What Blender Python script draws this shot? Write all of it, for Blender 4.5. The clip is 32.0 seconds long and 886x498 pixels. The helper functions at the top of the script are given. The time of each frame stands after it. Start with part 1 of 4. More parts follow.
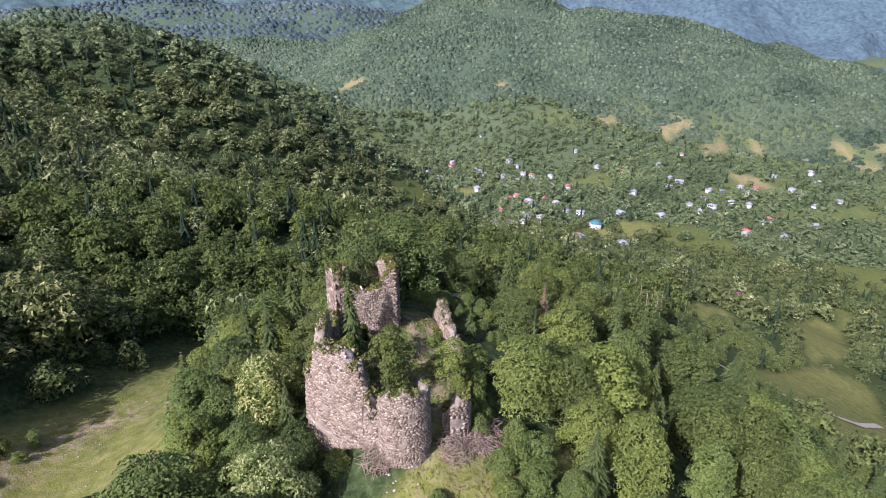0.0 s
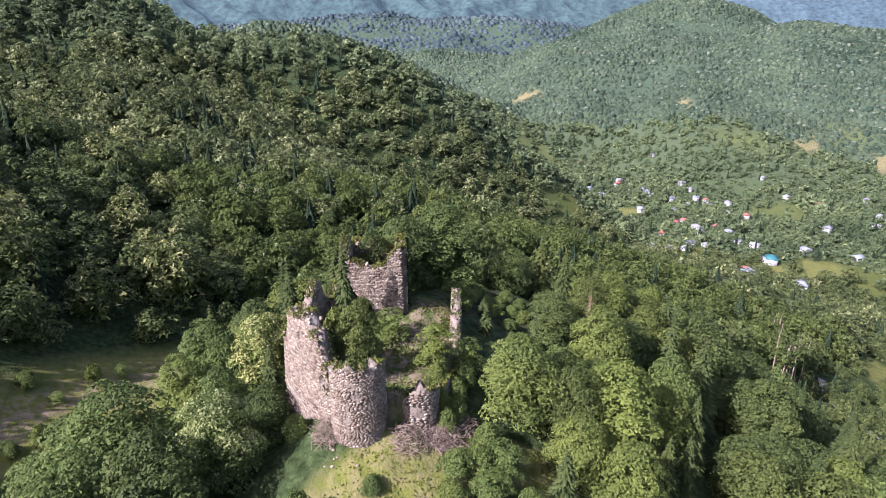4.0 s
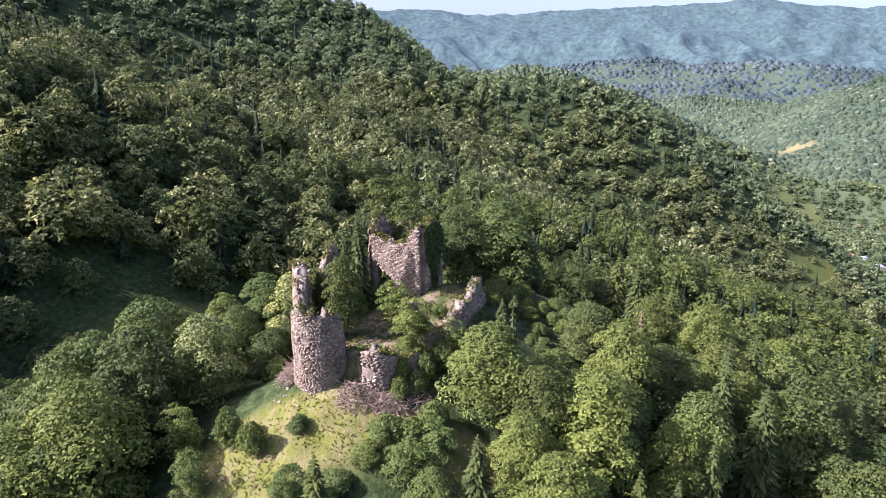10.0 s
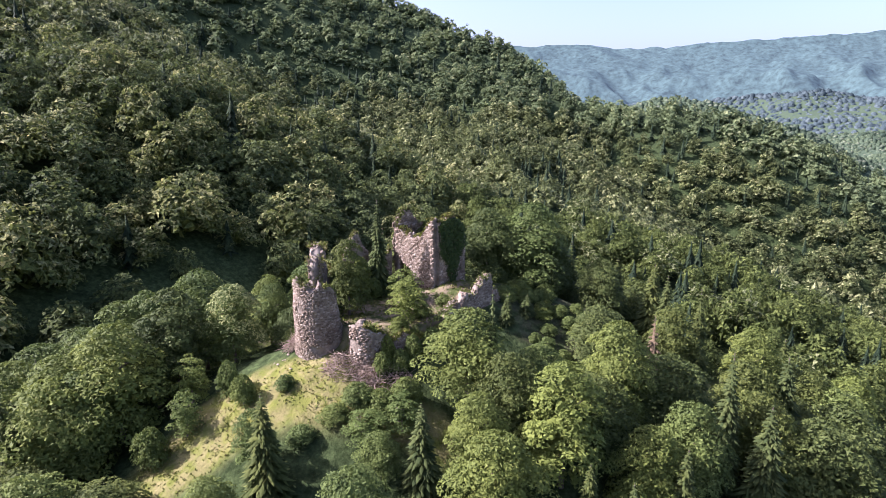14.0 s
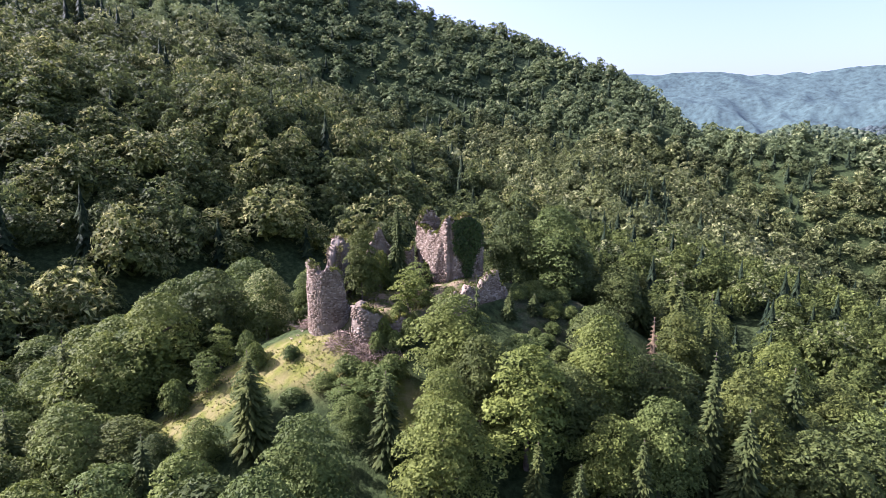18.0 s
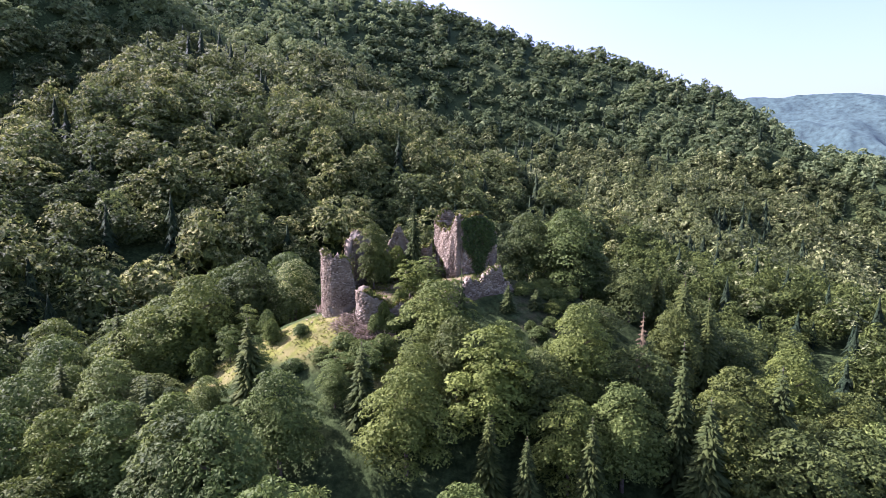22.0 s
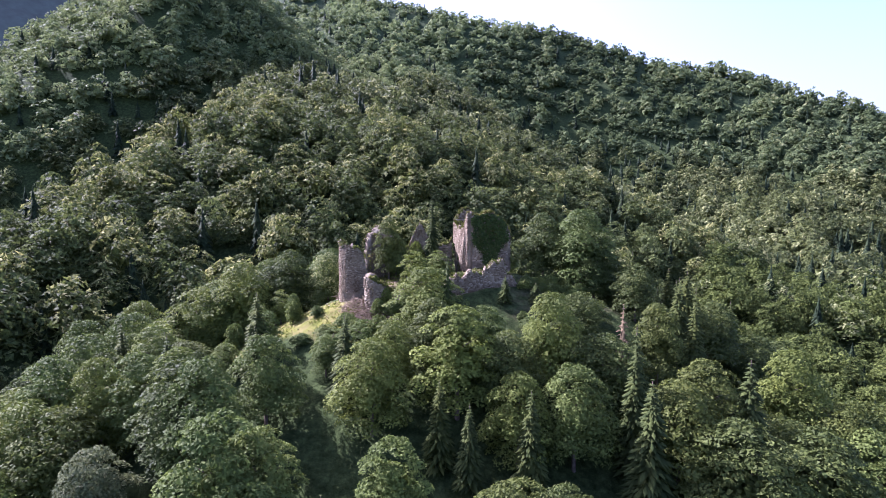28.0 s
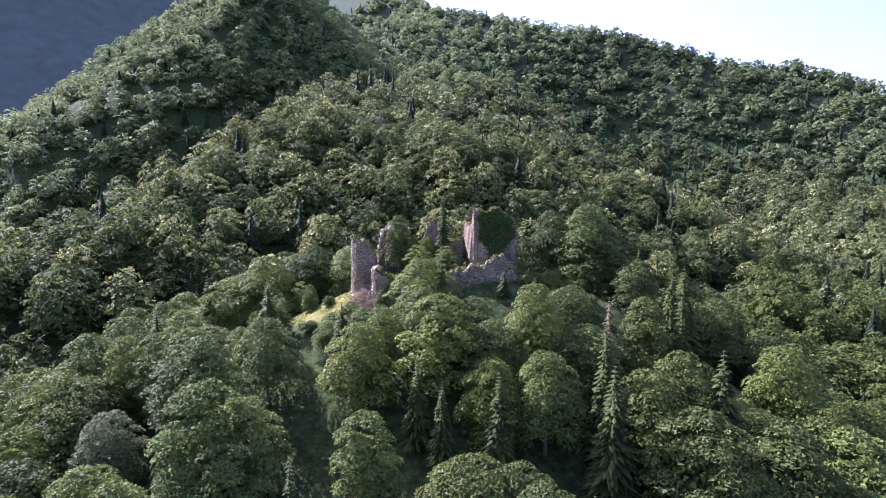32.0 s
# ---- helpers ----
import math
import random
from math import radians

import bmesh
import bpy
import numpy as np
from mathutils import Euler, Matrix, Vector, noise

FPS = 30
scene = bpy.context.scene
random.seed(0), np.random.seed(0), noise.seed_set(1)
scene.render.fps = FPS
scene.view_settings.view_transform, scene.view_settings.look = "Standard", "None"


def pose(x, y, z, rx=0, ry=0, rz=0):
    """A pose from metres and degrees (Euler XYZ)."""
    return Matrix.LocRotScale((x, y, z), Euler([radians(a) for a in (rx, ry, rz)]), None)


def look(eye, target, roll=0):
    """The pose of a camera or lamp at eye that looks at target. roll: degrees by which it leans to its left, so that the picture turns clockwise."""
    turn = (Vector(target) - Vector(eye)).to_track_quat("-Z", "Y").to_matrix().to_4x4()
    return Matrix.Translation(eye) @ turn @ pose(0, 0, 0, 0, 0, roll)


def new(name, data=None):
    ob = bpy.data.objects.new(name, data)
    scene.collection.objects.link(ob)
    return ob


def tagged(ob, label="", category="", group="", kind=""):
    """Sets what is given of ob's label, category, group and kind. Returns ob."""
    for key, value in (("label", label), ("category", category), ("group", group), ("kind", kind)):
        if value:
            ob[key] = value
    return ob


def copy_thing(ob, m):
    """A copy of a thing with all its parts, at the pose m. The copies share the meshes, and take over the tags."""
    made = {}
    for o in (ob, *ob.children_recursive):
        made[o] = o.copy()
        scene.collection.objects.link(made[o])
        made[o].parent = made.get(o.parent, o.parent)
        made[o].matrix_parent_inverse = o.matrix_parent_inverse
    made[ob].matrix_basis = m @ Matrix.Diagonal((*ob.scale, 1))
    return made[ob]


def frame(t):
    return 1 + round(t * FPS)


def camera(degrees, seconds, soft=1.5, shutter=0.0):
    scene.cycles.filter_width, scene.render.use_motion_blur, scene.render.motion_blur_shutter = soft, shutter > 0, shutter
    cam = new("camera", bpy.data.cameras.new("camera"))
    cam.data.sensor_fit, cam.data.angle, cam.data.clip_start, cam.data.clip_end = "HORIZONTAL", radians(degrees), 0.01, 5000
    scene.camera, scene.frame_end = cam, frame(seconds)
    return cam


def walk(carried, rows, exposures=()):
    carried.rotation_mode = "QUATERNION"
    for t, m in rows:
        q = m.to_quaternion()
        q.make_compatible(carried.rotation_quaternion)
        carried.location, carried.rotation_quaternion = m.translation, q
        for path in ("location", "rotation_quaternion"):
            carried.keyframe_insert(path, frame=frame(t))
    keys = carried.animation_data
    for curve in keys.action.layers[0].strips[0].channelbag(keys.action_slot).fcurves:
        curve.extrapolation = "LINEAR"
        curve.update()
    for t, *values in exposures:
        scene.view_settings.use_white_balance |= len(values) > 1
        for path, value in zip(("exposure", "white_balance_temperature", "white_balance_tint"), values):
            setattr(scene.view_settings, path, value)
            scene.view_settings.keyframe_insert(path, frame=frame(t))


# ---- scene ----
cam = camera(74.01, 32.0, 0.7)
PATH = [
    (0.0, -33.70, -26.12, 39.42, 67.78, -56.94),
    (1.0, -30.67, -29.23, 38.37, 68.08, -52.54),
    (2.0, -27.44, -32.23, 37.31, 68.37, -48.20),
    (3.0, -24.10, -35.09, 36.24, 68.70, -43.91),
    (4.0, -20.78, -37.77, 35.13, 69.13, -39.66),
    (5.0, -17.46, -40.27, 34.01, 69.68, -35.44),
    (6.0, -14.10, -42.62, 32.91, 70.31, -31.26),
    (7.0, -10.66, -44.84, 31.84, 71.00, -27.13),
    (8.0, -7.18, -46.95, 30.81, 71.74, -23.08),
    (9.0, -3.73, -48.97, 29.82, 72.52, -19.15),
    (10.0, -0.35, -50.88, 28.87, 73.32, -15.36),
    (11.0, 3.01, -52.66, 27.95, 74.13, -11.72),
    (12.0, 6.38, -54.24, 27.04, 74.94, -8.20),
    (13.0, 9.82, -55.61, 26.14, 75.74, -4.79),
    (14.0, 13.21, -56.84, 25.28, 76.52, -1.54),
    (15.0, 16.44, -58.07, 24.49, 77.27, 1.48),
    (16.0, 19.54, -59.26, 23.77, 77.99, 4.32),
    (17.0, 22.66, -60.26, 23.04, 78.68, 7.09),
    (18.0, 25.93, -60.97, 22.26, 79.35, 9.87),
    (19.0, 29.27, -61.47, 21.44, 80.02, 12.62),
    (20.0, 32.59, -61.90, 20.61, 80.67, 15.25),
    (21.0, 35.77, -62.36, 19.80, 81.32, 17.71),
    (22.0, 38.79, -62.76, 19.02, 81.94, 19.99),
    (23.0, 41.64, -62.97, 18.29, 82.50, 22.11),
    (24.0, 44.32, -62.88, 17.64, 82.99, 24.10),
    (25.0, 46.89, -62.59, 17.07, 83.39, 26.01),
    (26.0, 49.41, -62.26, 16.59, 83.71, 27.87),
    (27.0, 51.89, -61.92, 16.19, 83.96, 29.71),
    (28.0, 54.31, -61.55, 15.85, 84.16, 31.48),
    (29.0, 56.66, -61.13, 15.53, 84.33, 33.18),
    (30.0, 58.93, -60.67, 15.22, 84.48, 34.81),
    (31.0, 61.16, -60.18, 14.93, 84.62, 36.40),
    (32.0, 63.37, -59.68, 14.65, 84.75, 37.97),
]
walk(cam, [(t, pose(x, y, z, rx, 0, rz)) for t, x, y, z, rx, rz in PATH],
     [(0.0, 1.05, 5350, 35), (6.0, 1.5, 5400, 38), (13.0, 1.7, 5500, 40), (19.0, 1.8, 5500, 42), (25.0, 1.9, 5350, 44), (32.0, 2.02, 5200, 44)])

# ---------------------------------------------------------------- light
SUN_AZ, SUN_EL = math.atan2(0.09, -0.995), radians(39)
SUN_DIR = Vector((math.cos(SUN_AZ) * math.cos(SUN_EL), math.sin(SUN_AZ) * math.cos(SUN_EL), math.sin(SUN_EL)))
world = bpy.data.worlds.new("sky")
scene.world = world
world.use_nodes = True
wn, wl = world.node_tree.nodes, world.node_tree.links
sky = wn.new("ShaderNodeTexSky")
sky.sky_type, sky.sun_disc = "NISHITA", False
sky.sun_elevation, sky.sun_rotation = SUN_EL, math.atan2(SUN_DIR.x, SUN_DIR.y)
sky.air_density, sky.dust_density, sky.ozone_density = 1.0, 3.5, 1.0
wn["Background"].inputs["Strength"].default_value = 0.10
wl.new(sky.outputs[0], wn["Background"].inputs["Color"])
sun = new("sun", bpy.data.lights.new("sun", "SUN"))
sun.data.energy, sun.data.angle, sun.data.color = 5.0, radians(0.5), (1.0, 0.95, 0.86)
sun.matrix_world = look(SUN_DIR * 100, (0, 0, 0))


# ---------------------------------------------------------------- materials
def mat(name):
    m = bpy.data.materials.new(name)
    m.use_nodes = True
    n, l = m.node_tree.nodes, m.node_tree.links
    return m, n, l, n["Principled BSDF"]


def ramp(n, stops):
    r = n.new("ShaderNodeValToRGB")
    while len(r.color_ramp.elements) < len(stops):
        r.color_ramp.elements.new(0.5)
    for e, (p, c) in zip(r.color_ramp.elements, stops):
        e.position, e.color = p, (*c, 1)
    return r


def tex(n, l, scale, detail=4, coord="Object", rough=0.6):
    co = n.new("ShaderNodeTexCoord")
    t = n.new("ShaderNodeTexNoise")
    t.inputs["Scale"].default_value, t.inputs["Detail"].default_value = scale, detail
    t.inputs["Roughness"].default_value = rough
    l.new(co.outputs[coord], t.inputs["Vector"])
    return t


def mixc(n, l, a, b, fac, mode="MIX"):
    m = n.new("ShaderNodeMix")
    m.data_type, m.blend_type = "RGBA", mode
    for sock, v in ((m.inputs[6], a), (m.inputs[7], b), (m.inputs[0], fac)):
        if isinstance(v, (int, float)):
            sock.default_value = v
        elif isinstance(v, tuple):
            sock.default_value = (*v, 1)
        else:
            l.new(v, sock)
    return m.outputs[2]


def leaf_mat(name, dark, light, big=0.12, glow=0.28, grain=0.0, spec=0.10, soft=0.0):
    """Foliage: leaf-by-leaf and tree-by-tree greens, some light through the leaves.
    grain: leaf clumps a metre, more or less, with shaded gaps in the colour, for trees too far to show single leaves."""
    m, n, l, b = mat(name)
    geo = n.new("ShaderNodeNewGeometry")
    info = n.new("ShaderNodeObjectInfo")
    r = ramp(n, [(0.0, dark), (1.0, light)])
    l.new(geo.outputs["Random Per Island"], r.inputs[0])
    t = tex(n, l, big, 3)
    r2 = ramp(n, [(0.3, (0.62, 0.66, 0.62)), (0.7, (1.25, 1.2, 1.05))])
    l.new(t.outputs[0], r2.inputs[0])
    c = mixc(n, l, r.outputs[0], r2.outputs[0], 1.0, "MULTIPLY")
    r3 = ramp(n, [(0.0, (0.74, 0.82, 0.86)), (0.5, (0.97, 1.0, 1.0)), (1.0, (1.14, 1.10, 0.92))])
    l.new(info.outputs["Random"], r3.inputs[0])
    c = mixc(n, l, c, r3.outputs[0], 1.0, "MULTIPLY")
    if grain:
        g = tex(n, l, 1.0 / grain, 5, rough=0.7)
        # Clump gaps darkened as if shaded, tops lightened; soft weakens both for haze.
        r4 = ramp(n, [(0.36, (0.36 + 0.5 * soft, 0.40 + 0.46 * soft, 0.38 + 0.5 * soft)), (0.52, (1.0, 1.0, 1.0)), (0.68, (1.5 - 0.3 * soft, 1.45 - 0.3 * soft, 1.25 - 0.1 * soft))])
        l.new(g.outputs[0], r4.inputs[0])
        c = mixc(n, l, c, r4.outputs[0], 1.0, "MULTIPLY")
        bp = n.new("ShaderNodeBump")
        bp.inputs["Strength"].default_value, bp.inputs["Distance"].default_value = 1.0, grain * 1.2
        l.new(g.outputs[0], bp.inputs["Height"])
        l.new(bp.outputs[0], b.inputs["Normal"])
    l.new(c, b.inputs["Base Color"])
    b.inputs["Roughness"].default_value = 0.65
    b.inputs["Specular IOR Level"].default_value = spec
    tr = n.new("ShaderNodeBsdfTranslucent")
    l.new(c, tr.inputs["Color"])
    mx = n.new("ShaderNodeMixShader")
    mx.inputs[0].default_value = glow
    l.new(b.outputs[0], mx.inputs[1])
    l.new(tr.outputs[0], mx.inputs[2])
    l.new(mx.outputs[0], n["Material Output"].inputs["Surface"])
    return m


def plain_mat(name, stops, scale, rough=0.85, bump=0.4, bscale=None, metal=0.0, coord="Object", dist=0.05):
    m, n, l, b = mat(name)
    t = tex(n, l, scale, 6, coord)
    r = ramp(n, stops)
    l.new(t.outputs[0], r.inputs[0])
    l.new(r.outputs[0], b.inputs["Base Color"])
    b.inputs["Roughness"].default_value, b.inputs["Metallic"].default_value = rough, metal
    b.inputs["Specular IOR Level"].default_value = 0.5 if rough < 0.7 else 0.05
    if bump:
        t2 = tex(n, l, bscale or scale * 6, 5, coord)
        bp = n.new("ShaderNodeBump")
        bp.inputs["Strength"].default_value, bp.inputs["Distance"].default_value = bump, dist
        l.new(t2.outputs[0], bp.inputs["Height"])
        l.new(bp.outputs[0], b.inputs["Normal"])
    return m


LEAF = leaf_mat("leaves_green", (0.090, 0.118, 0.030), (0.165, 0.200, 0.052))
LEAF_DARK = leaf_mat("leaves_dark_green", (0.056, 0.076, 0.022), (0.118, 0.142, 0.040))
LEAF_LIGHT = leaf_mat("leaves_fresh_green", (0.098, 0.128, 0.032), (0.172, 0.212, 0.052))
LEAF_GREY = leaf_mat("leaves_grey_green", (0.069, 0.092, 0.048), (0.172, 0.198, 0.110))
BLOSSOM = leaf_mat("chestnut_blossom", (0.26, 0.275, 0.09), (0.46, 0.46, 0.18))
NEEDLE = leaf_mat("spruce_needles", (0.043, 0.060, 0.022), (0.101, 0.120, 0.038), glow=0.15, spec=0.05)
NEEDLE_DEAD = leaf_mat("dry_needles", (0.098, 0.074, 0.052), (0.160, 0.124, 0.090), glow=0.1)
IVY = leaf_mat("ivy_leaves", (0.030, 0.052, 0.014), (0.085, 0.115, 0.030), glow=0.15)
TUFT = leaf_mat("grass_tufts", (0.075, 0.10, 0.018), (0.18, 0.195, 0.04))
TUFT_DRY = leaf_mat("dry_grass", (0.125, 0.112, 0.040), (0.215, 0.185, 0.075))
BARK = plain_mat("bark", [(0.3, (0.06, 0.045, 0.032)), (0.7, (0.16, 0.13, 0.10))], 2.5, bump=0.6)
TWIG = plain_mat("dry_twigs", [(0.3, (0.15, 0.108, 0.070)), (0.7, (0.32, 0.25, 0.18))], 1.5, bump=0.3)
WOODS_NEAR = leaf_mat("woods_leaves", (0.084, 0.108, 0.036), (0.186, 0.216, 0.070), big=0.05, grain=0.55, spec=0.1, soft=0.1)
WOODS = leaf_mat("woods_green", (0.094, 0.114, 0.040), (0.182, 0.204, 0.074), big=0.02, grain=0.8, spec=0.1, soft=0.2)
# Upper and west greens are lightened past leaf colour to imitate haze.
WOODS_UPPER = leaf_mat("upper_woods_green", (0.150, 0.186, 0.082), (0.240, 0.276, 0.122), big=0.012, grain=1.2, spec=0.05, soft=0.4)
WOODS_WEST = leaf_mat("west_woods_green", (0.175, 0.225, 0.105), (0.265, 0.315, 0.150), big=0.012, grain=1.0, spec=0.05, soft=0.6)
# Far and remote greens carry the haze as a bluish tint.
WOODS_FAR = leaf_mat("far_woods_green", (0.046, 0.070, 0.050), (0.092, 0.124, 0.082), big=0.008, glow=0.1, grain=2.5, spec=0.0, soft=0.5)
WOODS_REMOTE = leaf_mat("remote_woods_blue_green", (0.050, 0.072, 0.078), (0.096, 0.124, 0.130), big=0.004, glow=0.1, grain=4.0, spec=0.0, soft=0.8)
# Woods leaves a little darker, standing in for shade on the east slope.
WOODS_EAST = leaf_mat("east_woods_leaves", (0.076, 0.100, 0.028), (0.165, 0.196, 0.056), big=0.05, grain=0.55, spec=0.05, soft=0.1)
SPRUCE_FAR = leaf_mat("far_spruce_needles", (0.024, 0.040, 0.022), (0.050, 0.070, 0.034), glow=0.1, grain=0.5, spec=0.05)
BLOSSOM_FAR = leaf_mat("far_chestnut_blossom", (0.25, 0.26, 0.115), (0.42, 0.425, 0.205), grain=0.6, spec=0.05)
BLOSSOM_DISTANT = leaf_mat("distant_chestnut_crowns", (0.095, 0.112, 0.080), (0.150, 0.165, 0.110), glow=0.1, spec=0.0)
MORTAR = plain_mat("rubble_core", [(0.25, (0.112, 0.088, 0.060)), (0.5, (0.215, 0.176, 0.124)), (0.75, (0.33, 0.284, 0.212))], 1.1, bump=1.0, bscale=5, dist=0.12)


def stone_mat():
    m, n, l, b = mat("rubble_stone")
    geo = n.new("ShaderNodeNewGeometry")
    r = ramp(n, [(0.0, (0.152, 0.116, 0.078)), (0.35, (0.232, 0.184, 0.126)), (0.75, (0.300, 0.246, 0.174)), (1.0, (0.42, 0.360, 0.27))])
    l.new(geo.outputs["Random Per Island"], r.inputs[0])
    t = tex(n, l, 0.45, 5)
    r2 = ramp(n, [(0.3, (0.62, 0.57, 0.54)), (0.65, (1.08, 1.07, 1.04))])
    l.new(t.outputs[0], r2.inputs[0])
    c = mixc(n, l, r.outputs[0], r2.outputs[0], 1.0, "MULTIPLY")
    t3 = tex(n, l, 9, 4)
    bp = n.new("ShaderNodeBump")
    bp.inputs["Strength"].default_value, bp.inputs["Distance"].default_value = 0.6, 0.04
    l.new(t3.outputs[0], bp.inputs["Height"])
    l.new(bp.outputs[0], b.inputs["Normal"])
    l.new(c, b.inputs["Base Color"])
    b.inputs["Roughness"].default_value = 0.9
    b.inputs["Specular IOR Level"].default_value = 0.12
    return m


STONE = stone_mat()


def ground_mat():
    m, n, l, b = mat("ground_cover")
    at = n.new("ShaderNodeAttribute")
    at.attribute_name = "cover"
    sep = n.new("ShaderNodeSeparateColor")
    l.new(at.outputs["Color"], sep.inputs[0])
    t1, t2 = tex(n, l, 0.35, 6), tex(n, l, 0.05, 5)
    grass = ramp(n, [(0.25, (0.080, 0.098, 0.020)), (0.5, (0.122, 0.136, 0.030)), (0.75, (0.168, 0.168, 0.044))])
    l.new(t1.outputs[0], grass.inputs[0])
    big = ramp(n, [(0.3, (0.75, 0.82, 0.7)), (0.7, (1.15, 1.05, 1.0))])
    l.new(t2.outputs[0], big.inputs[0])
    g = mixc(n, l, grass.outputs[0], big.outputs[0], 1.0, "MULTIPLY")
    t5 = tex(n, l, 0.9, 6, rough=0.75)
    # Understory green, kept dark so that gaps between crowns read as shade.
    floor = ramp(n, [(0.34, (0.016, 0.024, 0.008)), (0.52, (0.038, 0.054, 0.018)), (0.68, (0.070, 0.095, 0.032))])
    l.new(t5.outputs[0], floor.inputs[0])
    soil = ramp(n, [(0.3, (0.20, 0.13, 0.085)), (0.7, (0.34, 0.25, 0.17))])
    l.new(t1.outputs[0], soil.inputs[0])
    scrub = ramp(n, [(0.34, (0.036, 0.056, 0.032)), (0.66, (0.074, 0.102, 0.056))])
    l.new(t5.outputs[0], scrub.inputs[0])
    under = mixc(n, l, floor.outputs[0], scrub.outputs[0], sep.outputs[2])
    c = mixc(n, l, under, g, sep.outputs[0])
    mul = n.new("ShaderNodeMath")
    mul.operation = "MULTIPLY"
    thr = ramp(n, [(0.42, (0, 0, 0)), (0.58, (1, 1, 1))])
    t4 = tex(n, l, 0.8, 6)
    l.new(t4.outputs[0], thr.inputs[0])
    l.new(thr.outputs[0], mul.inputs[0])
    l.new(sep.outputs[1], mul.inputs[1])
    c = mixc(n, l, c, soil.outputs[0], mul.outputs[0])
    l.new(c, b.inputs["Base Color"])
    b.inputs["Roughness"].default_value = 0.95
    b.inputs["Specular IOR Level"].default_value = 0.03
    t3 = tex(n, l, 3.0, 5)
    bp = n.new("ShaderNodeBump")
    bp.inputs["Strength"].default_value, bp.inputs["Distance"].default_value = 0.7, 0.25
    l.new(t3.outputs[0], bp.inputs["Height"])
    l.new(bp.outputs[0], b.inputs["Normal"])
    return m


GROUND = ground_mat()


# ---------------------------------------------------------------- mesh helpers
def mesh_np(name, verts, tris, mats, idx=None, smooth=False):
    """A mesh of triangles from arrays."""
    verts, tris = np.asarray(verts, np.float32), np.asarray(tris, np.int32)
    me = bpy.data.meshes.new(name)
    me.vertices.add(len(verts))
    me.vertices.foreach_set("co", verts.ravel())
    me.loops.add(tris.size)
    me.loops.foreach_set("vertex_index", tris.ravel())
    me.polygons.add(len(tris))
    me.polygons.foreach_set("loop_start", np.arange(0, tris.size, 3, dtype=np.int32))
    for m in mats:
        me.materials.append(m)
    if idx is not None:
        me.polygons.foreach_set("material_index", np.asarray(idx, np.int32))
    if smooth:
        me.polygons.foreach_set("use_smooth", np.ones(len(tris), bool))
    me.update(calc_edges=True)
    return me


def part(name, data, parent, label="", kind=""):
    ob = new(name, data)
    ob.parent = parent
    return tagged(ob, label, kind=kind)


def unit(v):
    return v / np.maximum(np.linalg.norm(v, axis=-1, keepdims=True), 1e-9)


class Soup:
    """Gathers triangle pieces into one mesh."""

    def __init__(self):
        self.v, self.t, self.m, self.n = [], [], [], 0

    def add(self, v, t, m=0):
        v, t = np.asarray(v, float), np.asarray(t, int)
        self.v.append(v)
        self.t.append(t + self.n)
        self.m.append(np.full(len(t), m))
        self.n += len(v)

    def mesh(self, name, mats, smooth=False):
        return mesh_np(name, np.concatenate(self.v), np.concatenate(self.t), mats, np.concatenate(self.m), smooth)


def leaves(rng, c, nrm, size, spread=0.7, aspect=0.62):
    """Folded kite-shaped leaf sprays at the places c, facing roughly along nrm."""
    k = len(c)
    nn = unit(nrm + rng.normal(0, spread, (k, 3)))
    a = unit(np.cross(nn, rng.normal(0, 1, (k, 3))))
    b = np.cross(nn, a)
    s = (size * rng.uniform(0.65, 1.35, k))[:, None]
    w = s * aspect
    p0, p2 = c - a * s * 0.5, c + a * s * 0.55
    p1, p3 = c + b * w * 0.5 - nn * s * 0.12 + a * s * 0.1, c - b * w * 0.5 - nn * s * 0.12 - a * s * 0.05
    v = np.stack([p0, p1, p2, p3], 1).reshape(-1, 3)
    i = np.arange(k)[:, None] * 4
    t = np.concatenate([i + [0, 1, 2], i + [0, 2, 3]], 1).reshape(-1, 3)
    return v, t


def ico(sub):
    bm = bmesh.new()
    bmesh.ops.create_icosphere(bm, subdivisions=sub, radius=1.0)
    v = np.array([q.co[:] for q in bm.verts])
    t = np.array([[q.index for q in f.verts] for f in bm.faces])
    bm.free()
    return v, t


ICO1, ICO2 = ico(1), ico(2)


def tube(p, q, r0, r1, sides=6):
    """A tapered stick between two points."""
    p, q = np.array(p, float), np.array(q, float)
    d = unit(q - p)
    a = unit(np.cross(d, [0.31, 0.87, 0.39]))
    b = np.cross(d, a)
    ang = np.linspace(0, 2 * np.pi, sides, endpoint=False)
    ring = np.cos(ang)[:, None] * a + np.sin(ang)[:, None] * b
    v = np.concatenate([p + ring * r0, q + ring * r1, [q]])
    t = []
    for i in range(sides):
        j = (i + 1) % sides
        t += [[i, j, sides + j], [i, sides + j, sides + i], [sides + i, sides + j, 2 * sides]]
    return v, np.array(t)


